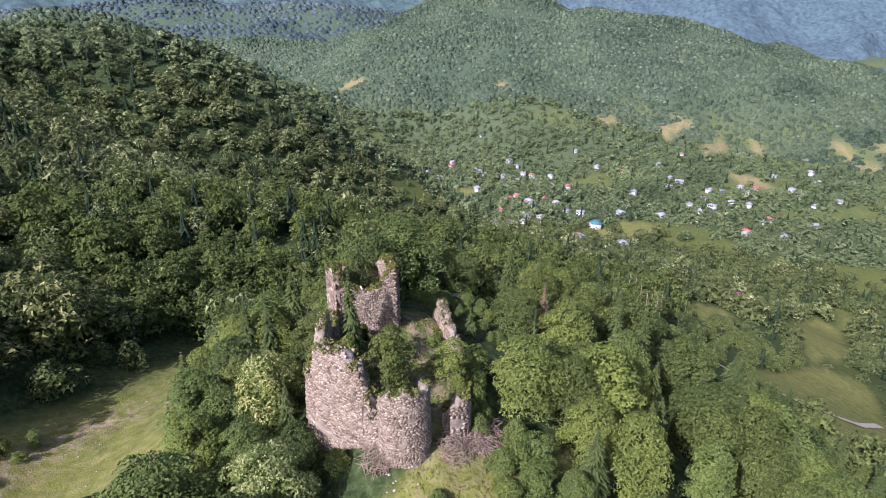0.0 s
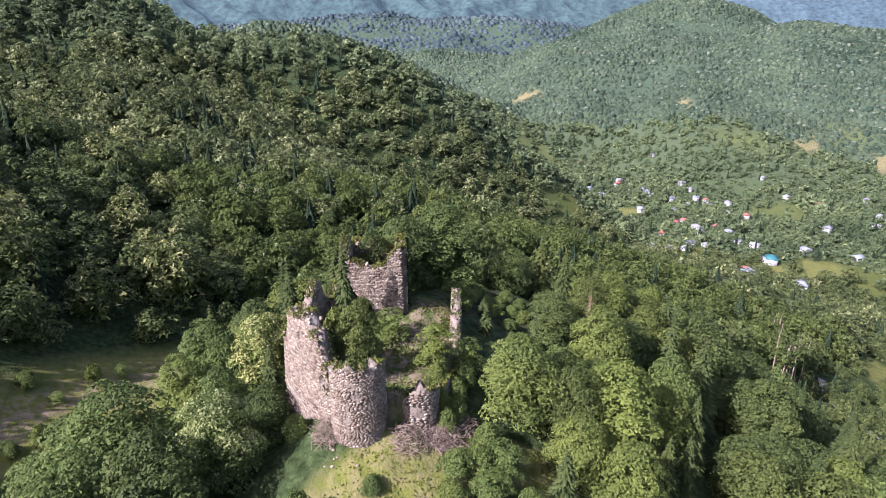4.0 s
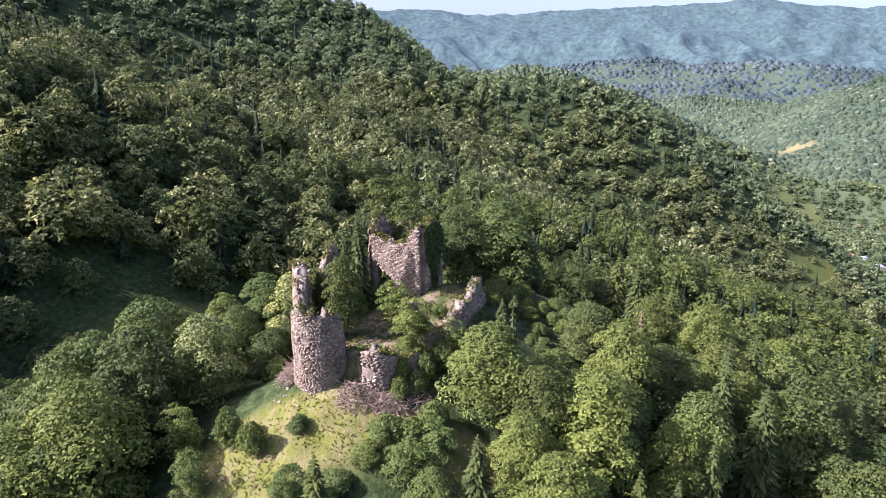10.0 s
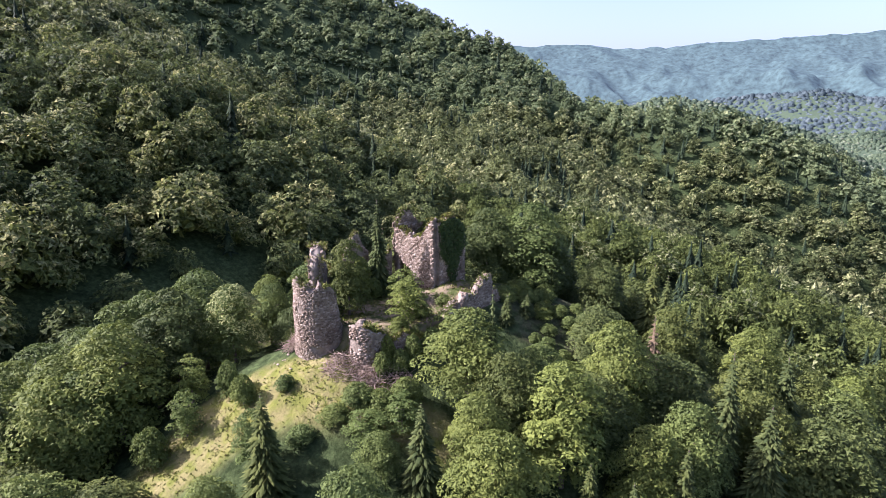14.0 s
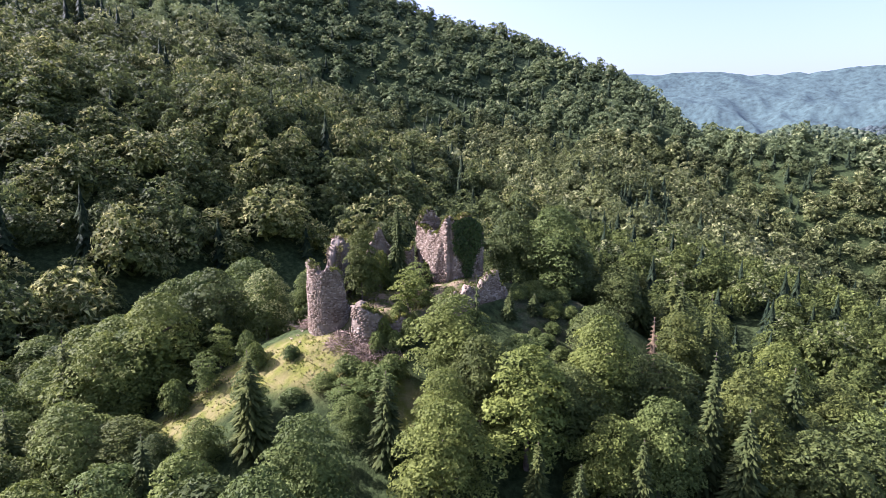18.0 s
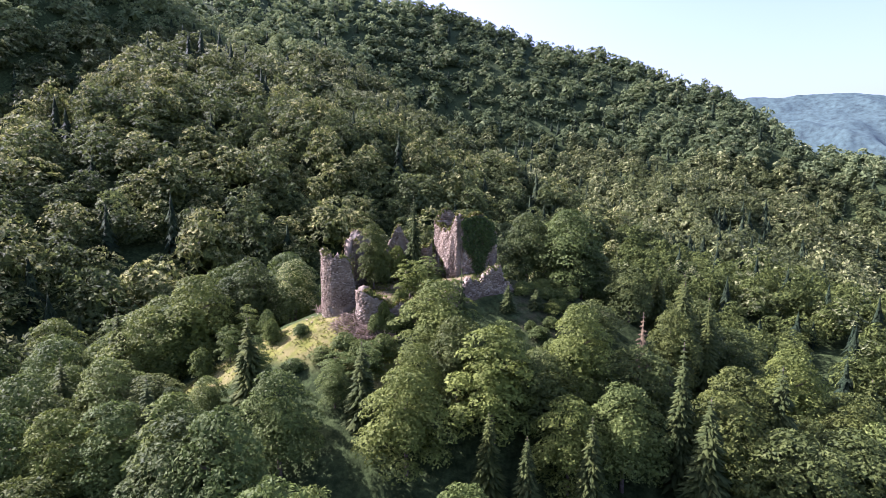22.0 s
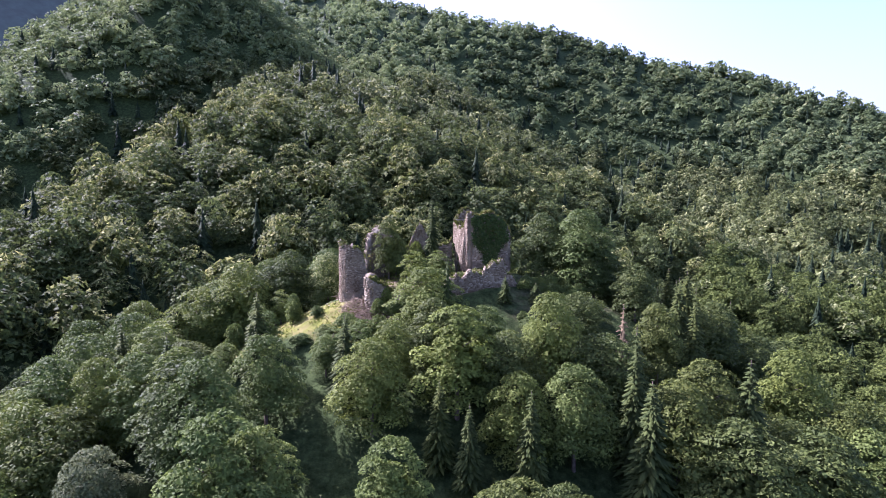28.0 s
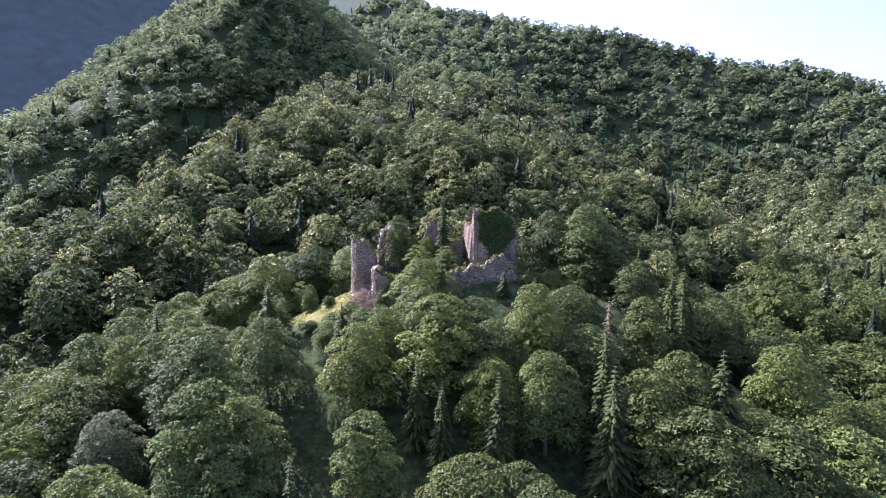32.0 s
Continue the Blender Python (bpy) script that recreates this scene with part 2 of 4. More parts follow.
# ---------------------------------------------------------------- lie of the land
RIDGES = [
    # crest nodes (x, y, z), flank slope, rounding
    ([(4, 4.6, 2.6), (16, 11, 2.6)], 0.56, 5.0),
    ([(16, 12, 2.6), (22, 16, 2.4), (27, 16.5, 1.8), (32, 14.5, 0.4), (37, 14, -4)], 0.85, 3.0),
    ([(-12, 100, -10), (-45, 120, 8), (-80, 130, 27), (-131, 150, 42), (-212, 200, 80), (-250, 262, 62), (-340, 400, 140), (-420, 480, 215), (-457, 560, 250)], 0.55, 14),
    ([(-212, 200, 80), (-175, 140, 68), (-145, 96, 54), (-115, 31, 20), (-103, 10, 11), (-91, -18, -4), (-82, -50, -22)], 0.66, 9),
    ([(-212, 205, 80), (-100, 200, 38), (-40, 190, 14), (0, 170, -6), (40, 130, -22)], 0.50, 14),
    ([(-420, 300, 226), (-350, 230, 187), (-293, 163, 134), (-262, 90, 60), (-247, 53, 36), (-252, 10, 8), (-262, -60, -30)], 0.86, 8),
    ([(-900, 800, 520), (-457, 560, 262), (-166, 609, 181), (-79, 629, 146), (-4, 637, 131), (70, 600, 88), (106, 590, 62), (160, 555, 24), (185, 495, 0)], 0.72, 14),
    ([(180, 478, -3), (231, 458, 6), (282, 434, 2), (306, 418, -8), (334, 400, -43), (366, 374, -72), (400, 344, -100)], 0.70, 12),
    ([(-62, 510, 55), (20, 380, 0), (55, 248, -20), (70, 150, -28), (90, 90, -38)], 0.42, 20),
    ([(250, 930, -12), (307, 899, 0), (373, 876, 35), (444, 845, 27), (532, 797, 0), (600, 740, -50)], 0.50, 20),
    ([(1416, -60, -170), (1413, 65, -92), (1407, 134, -46), (1398, 204, -4), (1381, 292, 4), (1342, 431, 34), (1299, 682, 86), (1248, 768, 66), (1201, 837, 30), (1098, 964, -145)], 0.36, 40),
    ([(-300, 1900, 60), (200, 1950, 10), (597, 1862, 12), (892, 1740, 52), (1150, 1600, 60), (1331, 1438, 60), (1650, 1200, 20)], 0.32, 40),
]
RELIEF = [[1, -11, 0, 2, -2, 2, 6, 1, 0], [13, -24, 5, -1, 0, 4, 8, 5, 3], [2, -21, 8, -10, 6, 2, -1, 13, 10], [-2, 1, 9, -2, 3, -2, -2, 8, 4], [2, 2, 2, -4, 1, -5, -3, 1, -1], [0, 0, -2, -2, 9, 7, -1, 0, 0], [0, -4, -20, -2, 18, 8, 0, 0, 0]]
def seg_height(x, y, nodes, slope, rnd):
    best = np.full(x.shape, -1e4)
    for (ax, ay, az), (bx, by, bz) in zip(nodes, nodes[1:]):
        dx, dy = bx - ax, by - ay
        u = np.clip(((x - ax) * dx + (y - ay) * dy) / (dx * dx + dy * dy), 0, 1)
        d = np.hypot(x - ax - u * dx, y - ay - u * dy)
        best = np.maximum(best, az + u * (bz - az) - slope * (np.sqrt(d * d + rnd * rnd) - rnd))
    return best
def height(x, y):
    x = np.asarray(x, float); y = np.asarray(y, float)
    floor = -165 + 0.02 * np.hypot(x - 450, y - 150) + 4 * np.sin(x / 90) * np.sin(y / 70)
    zs = [floor] + [seg_height(x, y, *r) for r in RIDGES]
    m = np.maximum.reduce(zs); k = 5.0
    z = m + k * np.log(sum(np.exp(np.maximum((q - m) / k, -40)) for q in zs))
    for j, row in enumerate(RELIEF):
        for i, c in enumerate(row):
            if c:
                z = z + c * np.exp(-((x - (-300 + 100 * i)) ** 2 + (y - (-80 + 90 * j)) ** 2) / (2 * 70.0 ** 2))
    z = z - 2.6 * np.exp(-((x + 2.6) ** 2 + (y - 9.5) ** 2) / (2 * 3.2 ** 2))
    far = np.clip((np.hypot(x - 8, y - 8) - 90) / 300, 0, 1)
    z = z + far * 3.5 * np.sin(x / 41 + 1.3 * np.sin(y / 57)) * np.sin(y / 47 + np.sin(x / 67))
    spur = np.clip((np.hypot(x, y) - 750) / 350, 0, 1)
    z = z + spur * 11 * (1 - np.abs(np.sin((x + 0.4 * y) / 74 + 1.1 * np.sin(y / 130)))) * np.abs(np.sin((y - 0.3 * x) / 210))
    return z + spur * 24 * (np.abs(np.sin((x - y) / 230 + 0.9 * np.sin((x + y) / 190))) - 0.6) + spur * 9 * np.sin(x / 60 + np.sin(y / 45)) * np.sin(y / 52)

COURT = [(1.2, 3.6), (5.6, -0.9), (12.5, 0.9), (16.2, 4.6), (20.2, 9.6), (17.5, 17), (9, 15.5), (5.2, 12.6), (1.6, 9.6)]
MEADOW = [(-31, 54), (-24, 64), (-5, 70), (6, 73), (17, 75), (37, 80), (24, 62), (12, 48), (3, 43), (-4, 33), (-7, 26), (-12, 17), (-18, 26), (-22, 37), (-27, 45)]
LAWN = [(3, -1), (-4, -0.5), (-9, -2), (-13, -8), (-12, -14), (-6, -11), (-2, -8), (3, -8), (9, -9), (15, -11), (16, -8), (8, -3)]
LOWER_FIELD = [(98, -46), (112, -33), (126, -27), (152, -21), (190, -34), (222, -46), (226, -62), (160, -64), (108, -58)]
BANK = [(44, 12), (50, 24), (58, 42), (68, 60), (84, 70), (92, 64), (78, 46), (66, 28), (58, 12), (52, 5)]
SPUR = [(20.5, 12), (23, 18), (27, 19.5), (32, 17.5), (34.5, 14), (33, 7), (28, 2.5), (23.5, 5)]
FIELDS = [(225, 3, 13, 11), (283, -40, 40, 13), (345, -50, 50, 15), (259, 58, 16, 9), (900, 105, 42, 13), (921, 169, 44, 12), (873, 256, 16, 9), (968, 61, 18, 9), (872, 437, 14, 6),
          (758, 682, 26, 12), (755, 38, 22, 20), (487, 100, 30, 16), (533, 314, 26, 12), (985, -50, 34, 12), (945, -86, 30, 10), (1020, -110, 36, 12), (31, 111, 9, 5), (294, -10, 17, 11), (452, 124, 16, 10)]


def inside(x, y, poly):
    """Distance into the polygon, negative outside."""
    x, y = np.asarray(x, float), np.asarray(y, float)
    d, odd = np.full(x.shape, 1e9), np.zeros(x.shape, bool)
    for (ax, ay), (bx, by) in zip(poly, poly[1:] + poly[:1]):
        u = np.clip(((x - ax) * (bx - ax) + (y - ay) * (by - ay)) / ((bx - ax) ** 2 + (by - ay) ** 2), 0, 1)
        d = np.minimum(d, np.hypot(x - ax - u * (bx - ax), y - ay - u * (by - ay)))
        odd ^= ((ay > y) != (by > y)) & (x < (bx - ax) * (y - ay) / (by - ay + 1e-12) + ax)
    return np.where(odd, d, -d)


def ground_z(x, y):
    z = height(x, y)
    k = np.clip((inside(x, y, COURT) + 0.2) / 0.9, 0, 1)
    k = k * k * (3 - 2 * k)
    return z + k * np.maximum(3.0 - z, 0) + 0.10 * np.sin(np.asarray(x) * 1.7) * np.sin(np.asarray(y) * 1.3)


def open_land(x, y):
    """How far a place is meadow: 1 inside, 0 in the woods."""
    k = np.zeros(np.shape(x))
    for poly, soft in ((MEADOW, 3.0), (LAWN, 1.5), (BANK, 3.0), (LOWER_FIELD, 4.0), (COURT, 1.5)):
        k = np.maximum(k, np.clip(inside(x, y, poly) / soft + 0.7, 0, 1))
    k = np.where(inside(x, y, COURT) > 0.5, 0.35, k)
    for fx, fy, rx, ry in FIELDS:
        k = np.maximum(k, np.clip((1 - np.hypot((x - fx) / rx, (y - fy) / ry) * (1 + 0.35 * np.sin((x + fy) / (0.45 * rx) + 1.6 * np.sin((y - fx) / (0.5 * ry))))) * 4 + 0.5, 0, 1))
    return k


def valley_patch(x, y):
    """Small fields and clearings on the valley floor."""
    return np.sin(x / 38 + 1.7 * np.sin(y / 61)) * np.sin(y / 44 + 1.3 * np.sin(x / 53)) - 0.42


def build_ground():
    na = 360
    r = np.concatenate([[0.0], np.geomspace(0.6, 90, 62), np.linspace(98, 700, 78), np.geomspace(712, 4800, 60)])
    nr = len(r) - 1
    a = np.linspace(0, 2 * np.pi, na, endpoint=False)
    x, y = 9 + r[:, None] * np.cos(a), 5 + r[:, None] * np.sin(a)
    z = ground_z(x, y)
    v = np.stack([x, y, z], -1).reshape(-1, 3)
    i, j = np.meshgrid(np.arange(nr), np.arange(na), indexing="ij")
    p, q = i * na + j, i * na + (j + 1) % na
    t = np.stack([p, p + na, q + na, p, q + na, q], -1).reshape(-1, 3)
    me = mesh_np("ground", v, t, [GROUND], smooth=True)
    col = me.color_attributes.new("cover", "FLOAT_COLOR", "POINT")
    g = open_land(v[:, 0], v[:, 1])
    valley = np.clip((-92 - v[:, 2]) / 20, 0, 1) * np.clip(valley_patch(v[:, 0], v[:, 1]) * 9 + 0.5, 0.15, 0.5)
    soil = (0.2 + 0.6 * np.clip((v[:, 0] - 600) / 150, 0, 1)) * g + 0.12 * np.clip(inside(v[:, 0], v[:, 1], SPUR) / 2 + 0.6, 0, 1) + 0.06 * np.clip(inside(v[:, 0], v[:, 1], LAWN) / 2 + 0.6, 0, 1) + 0.5 * np.clip(inside(v[:, 0], v[:, 1], COURT) / 2 + 0.5, 0, 1) + 0.6 * np.clip(1.2 - np.abs(np.hypot(v[:, 0] + 1, v[:, 1] - 30) - 34) / 2.5, 0, 1) * (inside(v[:, 0], v[:, 1], MEADOW) > -2)
    rgba = np.stack([np.maximum(g, valley), np.clip(soil, 0, 1), np.clip((np.hypot(v[:, 0], v[:, 1]) - 420) / 500, 0, 1), 0 * g + 1], -1)
    col.data.foreach_set("color", rgba.astype(np.float32).ravel())
    return tagged(new("ground", me), "grassy hillside and forest floor falling to a valley", "ground", kind="structure")


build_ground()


def build_backdrop(name, nodes, depth, seed, colour, label, fall=0.34, haze_glow=0.03, rough=1.0):
    """A far mountain range: spurs and gullies under a jagged crest, hazed by tint and faint emission."""
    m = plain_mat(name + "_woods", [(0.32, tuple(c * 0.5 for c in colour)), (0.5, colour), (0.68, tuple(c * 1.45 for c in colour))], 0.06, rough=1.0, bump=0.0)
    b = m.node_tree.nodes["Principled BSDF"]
    # A weak blue emission over the slopes imitates haze.
    b.inputs["Emission Color"].default_value, b.inputs["Emission Strength"].default_value = (0.44, 0.60, 0.70, 1), haze_glow
    pts = np.array(nodes, float)
    s = np.concatenate([[0], np.cumsum(np.hypot(*np.diff(pts[:, :2], axis=0).T))])
    nu, nk = 280, 72
    u = np.linspace(0, s[-1], nu)
    cx, cy, cz = (np.interp(u, s, pts[:, k]) for k in range(3))
    d = unit(np.array([20, -40.0]) - np.stack([cx, cy], -1))
    rows = []
    for k in np.linspace(0, 1, nk):
        x, y = cx + d[:, 0] * k * depth, cy + d[:, 1] * k * depth
        rel = np.array([noise.ridged_multi_fractal(Vector((px / 620 + seed, py / 620, seed * 0.7)), 1.0, 2.1, 5, 1.0, 2.0) for px, py in zip(x, y)])
        fine = np.array([noise.fractal(Vector((px / 75, py / 75, seed)), 0.8, 2.0, 4) for px, py in zip(x, y)])
        rows.append(np.stack([x, y, cz - k * depth * fall + (rel - 1.2) * (14 + 75 * min(k * 3, 1.0)) * rough + fine * 8], -1))
    v = np.array(rows).reshape(-1, 3)
    i, j = np.meshgrid(np.arange(nk - 1), np.arange(nu - 1), indexing="ij")
    p = i * nu + j
    t = np.stack([p, p + nu, p + nu + 1, p, p + nu + 1, p + 1], -1).reshape(-1, 3)
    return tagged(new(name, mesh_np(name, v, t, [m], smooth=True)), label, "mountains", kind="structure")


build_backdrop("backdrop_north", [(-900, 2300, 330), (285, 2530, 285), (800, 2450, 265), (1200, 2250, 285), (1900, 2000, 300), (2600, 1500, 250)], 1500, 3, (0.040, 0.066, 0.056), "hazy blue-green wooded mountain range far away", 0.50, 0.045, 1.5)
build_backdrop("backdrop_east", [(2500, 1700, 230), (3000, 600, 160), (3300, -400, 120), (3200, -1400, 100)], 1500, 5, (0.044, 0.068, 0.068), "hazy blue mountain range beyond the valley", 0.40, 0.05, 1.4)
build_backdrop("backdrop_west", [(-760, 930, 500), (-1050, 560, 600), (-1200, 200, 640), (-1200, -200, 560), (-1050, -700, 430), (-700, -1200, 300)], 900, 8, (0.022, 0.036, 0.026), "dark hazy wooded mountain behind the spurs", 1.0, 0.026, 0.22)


# ---------------------------------------------------------------- ruin
def vnoise(p, scale, seed=0.0):
    return np.array([noise.noise(Vector(q) * scale + Vector((seed, seed * 1.7, -seed))) for q in p])


def wall_run(parent, name, path, thick, top, seed, foot=1.2, label="", stone=0.17, step=0.4, inner=True, grass=0.6, bottom=None, taper=0.16, jag=1.0):
    """A ruined rubble wall along path: a rough core, coursed facing stones, and grass on its broken top.
    top: nodes (share of the length, z)."""
    rng = np.random.default_rng(seed)
    pts = np.array(path, float)
    cl = np.concatenate([[0], np.cumsum(np.hypot(*np.diff(pts, axis=0).T))])
    n = max(int(cl[-1] / step), 3)
    u = np.linspace(0, cl[-1], n + 1)
    px, py = np.interp(u, cl, pts[:, 0]), np.interp(u, cl, pts[:, 1])
    tx, ty = np.gradient(px), np.gradient(py)
    tl = np.hypot(tx, ty)
    nx, ny = -ty / tl, tx / tl
    tu, tz = np.array(top, float).T

    def top_at(s):
        z = np.interp(np.asarray(s) / cl[-1], tu, tz)
        return z + jag * (0.30 * np.sin(np.asarray(s) * 2.3 + seed) + 0.22 * np.sin(np.asarray(s) * 5.1 + 2 * seed) + 0.14 * np.sin(np.asarray(s) * 9.7 + 3 * seed))

    tops = top_at(u) + rng.normal(0, 0.16, n + 1) * jag
    base = ground_z(px, py) - foot
    base = np.minimum(base, np.minimum(ground_z(px + nx * thick, py + ny * thick), ground_z(px - nx * thick, py - ny * thick)) - 0.4)
    if bottom:
        base = np.maximum(base, np.interp(u / cl[-1], *np.array(bottom, float).T) + 0.3 * np.sin(u * 3.1) + rng.normal(0, 0.12, n + 1))
    nz = max(int((tops.max() - base.min()) / step), 3)
    h = thick / 2
    grid = []
    for k in range(2 * nz + 3):
        if k <= nz:
            f, off = k / nz, h
        elif k == nz + 1:
            f, off = 1.0, 0.0
        else:
            f, off = (2 * nz + 2 - k) / nz, -h
        z = base + (tops - base) * f + (0.15 if k == nz + 1 else 0)
        lean = 1 - taper * f
        q = np.stack([px + nx * off * lean, py + ny * off * lean, z], -1)
        rough = 0.10 + 0.16 * f ** 4
        nv = vnoise(q, 1.1, seed)
        q[:, 0] += nx * nv * rough * 1.3
        q[:, 1] += ny * nv * rough * 1.3
        q[:, 2] += vnoise(q, 1.6, seed + 7) * rough * (1.4 if k > nz - 2 and k < nz + 4 else 0.3)
        grid.append(q)
    m = n + 1
    rows = len(grid)
    v = np.array(grid).reshape(-1, 3)
    i, j = np.meshgrid(np.arange(rows - 1), np.arange(n), indexing="ij")
    p = i * m + j
    t = [np.stack([p, p + m, p + m + 1, p, p + m + 1, p + 1], -1).reshape(-1, 3)]
    for e in (0, n):
        ring = np.arange(rows) * m + e
        for k in range(nz + 1):
            a, b, c, d = ring[k], ring[min(k + 1, rows - 1)], ring[rows - 2 - k], ring[rows - 1 - k]
            t.append(np.array([[a, b, c], [a, c, d]]))
    core = part(name, mesh_np(name, v, np.concatenate(t), [MORTAR]), parent, label)
    # facing stones
    soup = Soup()
    for side in ((1, -1) if inner else (1,)):
        z = base.min()
        while z < tops.max():
            ch = stone * rng.uniform(0.75, 1.05)
            s = rng.uniform(0, 0.4)
            while s < cl[-1] - 0.1:
                w = stone * rng.uniform(1.0, 2.3)
                sc = min(s + w / 2, cl[-1])
                tp, bs = np.interp(sc, u, tops), np.interp(sc, u, base)
                f = (z + ch / 2 - bs) / max(tp - bs, 0.1)
                loss = 0.05 + 0.45 * max(0, f - 0.8) * 5 * 0.3
                hole = noise.noise(Vector((sc * 0.45 + seed * 3, z * 0.45, side * 5.0)))
                if bs - 0.1 < z and z + ch < tp + 0.05 and rng.random() > loss and hole < 0.42:
                    ax, ay = np.interp(sc, u, px), np.interp(sc, u, py)
                    ox, oy = np.interp(sc, u, nx) * side, np.interp(sc, u, ny) * side
                    txx, tyy = oy * side, -ox * side
                    off = h * (1 - taper * f) + 0.09 + 0.10 * hole
                    dp = rng.uniform(-0.03, 0.03)
                    cx, cy = ax + ox * off, ay + oy * off
                    quad = []
                    for du, dz in ((-1, -1), (1, -1), (1, 1), (-1, 1)):
                        ju, jz = du * w * 0.495, dz * ch * 0.49
                        quad.append((cx - ox * 0.12 + txx * ju, cy - oy * 0.12 + tyy * ju, z + ch / 2 + jz))
                    for du, dz in ((-1, -1), (1, -1), (1, 1), (-1, 1)):
                        ju, jz = du * w * rng.uniform(0.42, 0.485), dz * ch * rng.uniform(0.40, 0.475)
                        quad.append((cx + ox * dp + txx * ju, cy + oy * dp + tyy * ju, z + ch / 2 + jz))
                    soup.add(quad, [[4, 5, 6], [4, 6, 7], [0, 1, 5], [0, 5, 4], [1, 2, 6], [1, 6, 5], [2, 3, 7], [2, 7, 6], [3, 0, 4], [3, 4, 7]])
                s += w
            z += ch
    # loose stones on the broken top
    for _ in range(int(cl[-1] * 5)):
        sc = rng.uniform(0, cl[-1])
        o = rng.uniform(-h, h) * 0.8
        c = np.array([np.interp(sc, u, px) + np.interp(sc, u, nx) * o, np.interp(sc, u, py) + np.interp(sc, u, ny) * o, np.interp(sc, u, tops) + 0.04])
        soup.add(c + ICO1[0] * rng.uniform(0.10, 0.24, 3) * rng.uniform(0.8, 1.2, (12, 1)), ICO1[1])
    if soup.n:
        part("rubble_facing", soup.mesh("rubble_facing", [STONE]), parent, "weathered pinkish-grey rubble stones in rough courses", "stuff")
    # grass and weeds
    k = int(cl[-1] * 90 * grass)
    if k:
        sc = rng.uniform(0, cl[-1], k)
        keep = vnoise(np.stack([sc * 0.5, sc * 0 + seed, sc * 0], -1), 1.0) > -0.15
        sc = sc[keep]
        o = rng.uniform(-h, h, len(sc))
        c = np.stack([np.interp(sc, u, px) + np.interp(sc, u, nx) * o, np.interp(sc, u, py) + np.interp(sc, u, ny) * o, np.interp(sc, u, tops) + rng.uniform(0.0, 0.4, len(sc))], -1)
        sp = Soup()
        sp.add(*leaves(rng, c[::2], np.array([0, 0, 0.4]), 0.42, 1.0, 0.4), 0)
        sp.add(*leaves(rng, c[1::2], np.array([0, 0, 0.4]), 0.36, 1.0, 0.35), 1)
        part("grass_growth", sp.mesh("grass_growth", [TUFT, TUFT_DRY]), parent, "yellow-green grass growing on the wall top", "stuff")
    return core


def arc(cx, cy, r, a0, a1, k=40):
    return [(cx + r * math.cos(radians(a)), cy + r * math.sin(radians(a))) for a in np.linspace(a0, a1, k)]


def structure_group(name, label):
    return tagged(new(name), label, "ruin wall", "castle ruin")


round_tower = structure_group("round_tower", "broken round tower of pinkish rubble stone with grass on top")
wall_run(round_tower, "tower_shell", arc(1.8, 1.3, 1.98, 100, 420, 50)[::-1], 0.95,
         [(0, 2.4), (0.12, 2.8), (0.22, 3.6), (0.25, 5.6), (0.28, 7.2), (0.36, 7.7), (0.5, 8.0), (0.62, 8.3), (0.78, 8.2), (0.86, 6.6), (1, 4.6)], 11, step=0.3, taper=0.24, jag=0.8, grass=1.6, stone=0.155)
west_wall = structure_group("west_wall", "tall broken curtain wall of pale rubble stone")
wall_run(west_wall, "wall_core", [(1.0, 3.9), (0.75, 6), (0.65, 8.7), (0.5, 10.4), (0.5, 12.0)], 2.1,
         [(0, 4.6), (0.06, 5.4), (0.12, 6.0), (0.17, 8.7), (0.4, 9.9), (0.6, 10.0), (0.78, 9.5), (0.88, 7.8), (1, 6.2)], 12, jag=1.0, grass=1.0, taper=0.5)
wall_run(west_wall, "rear_pinnacle", [(0.7, 12.2), (2.4, 12.8), (4.4, 13.4), (6.4, 14.6), (8.4, 15.9)], 1.0,
         [(0, 6.0), (0.22, 6.6), (0.33, 9.0), (0.40, 10.2), (0.47, 10.4), (0.54, 8.6), (0.7, 7.4), (0.85, 6.8), (1, 8.2)], 23, jag=0.9, grass=2.0)
wall_run(west_wall, "wall_foot", [(0.5, 4.9), (0.9, 3.7), (1.5, 2.7)], 1.9, [(0, 5.4), (0.35, 4.4), (0.7, 3.4), (1, 2.8)], 22, step=0.3, grass=0.3)
square_tower = structure_group("square_tower", "tall square tower of coursed rubble stone, one side under ivy")
A, B = np.array((8.7, 15.7)), np.array((14.3, 10.9))
Cn, D = np.array((18.2, 16.6)), np.array((12.8, 21.2))
ctr = (A + B + Cn + D) / 4


def inset(p, k=0.5):
    return tuple(p + unit(ctr - p) * k * 1.4)


a_, b_, c_, d_ = (inset(p) for p in (A, B, Cn, D))
wall_run(square_tower, "wall_southwest", [a_, b_], 1.1, [(0, 11.0), (0.1, 10.7), (0.3, 10.3), (0.5, 9.7), (0.64, 10.0), (0.8, 11.2), (0.92, 12.0), (1, 12.2)], 13, stone=0.175, jag=0.5, grass=1.6, bottom=[(0, 7.8), (0.12, 7.4), (0.3, 6.3), (0.55, 4.4), (0.8, 2.2), (0.9, -5), (1, -5)])
wall_run(square_tower, "wall_southeast", [b_, c_], 1.1, [(0, 11.9), (0.25, 12.1), (0.5, 12.3), (0.75, 11.6), (0.9, 10.8), (1, 9.6)], 14, stone=0.175, grass=2.4, jag=0.5)
wall_run(square_tower, "wall_northeast", [c_, d_], 1.1, [(0, 9.6), (0.3, 10.6), (0.6, 10.8), (1, 10.6)], 15, stone=0.32, grass=2.4, jag=0.5)
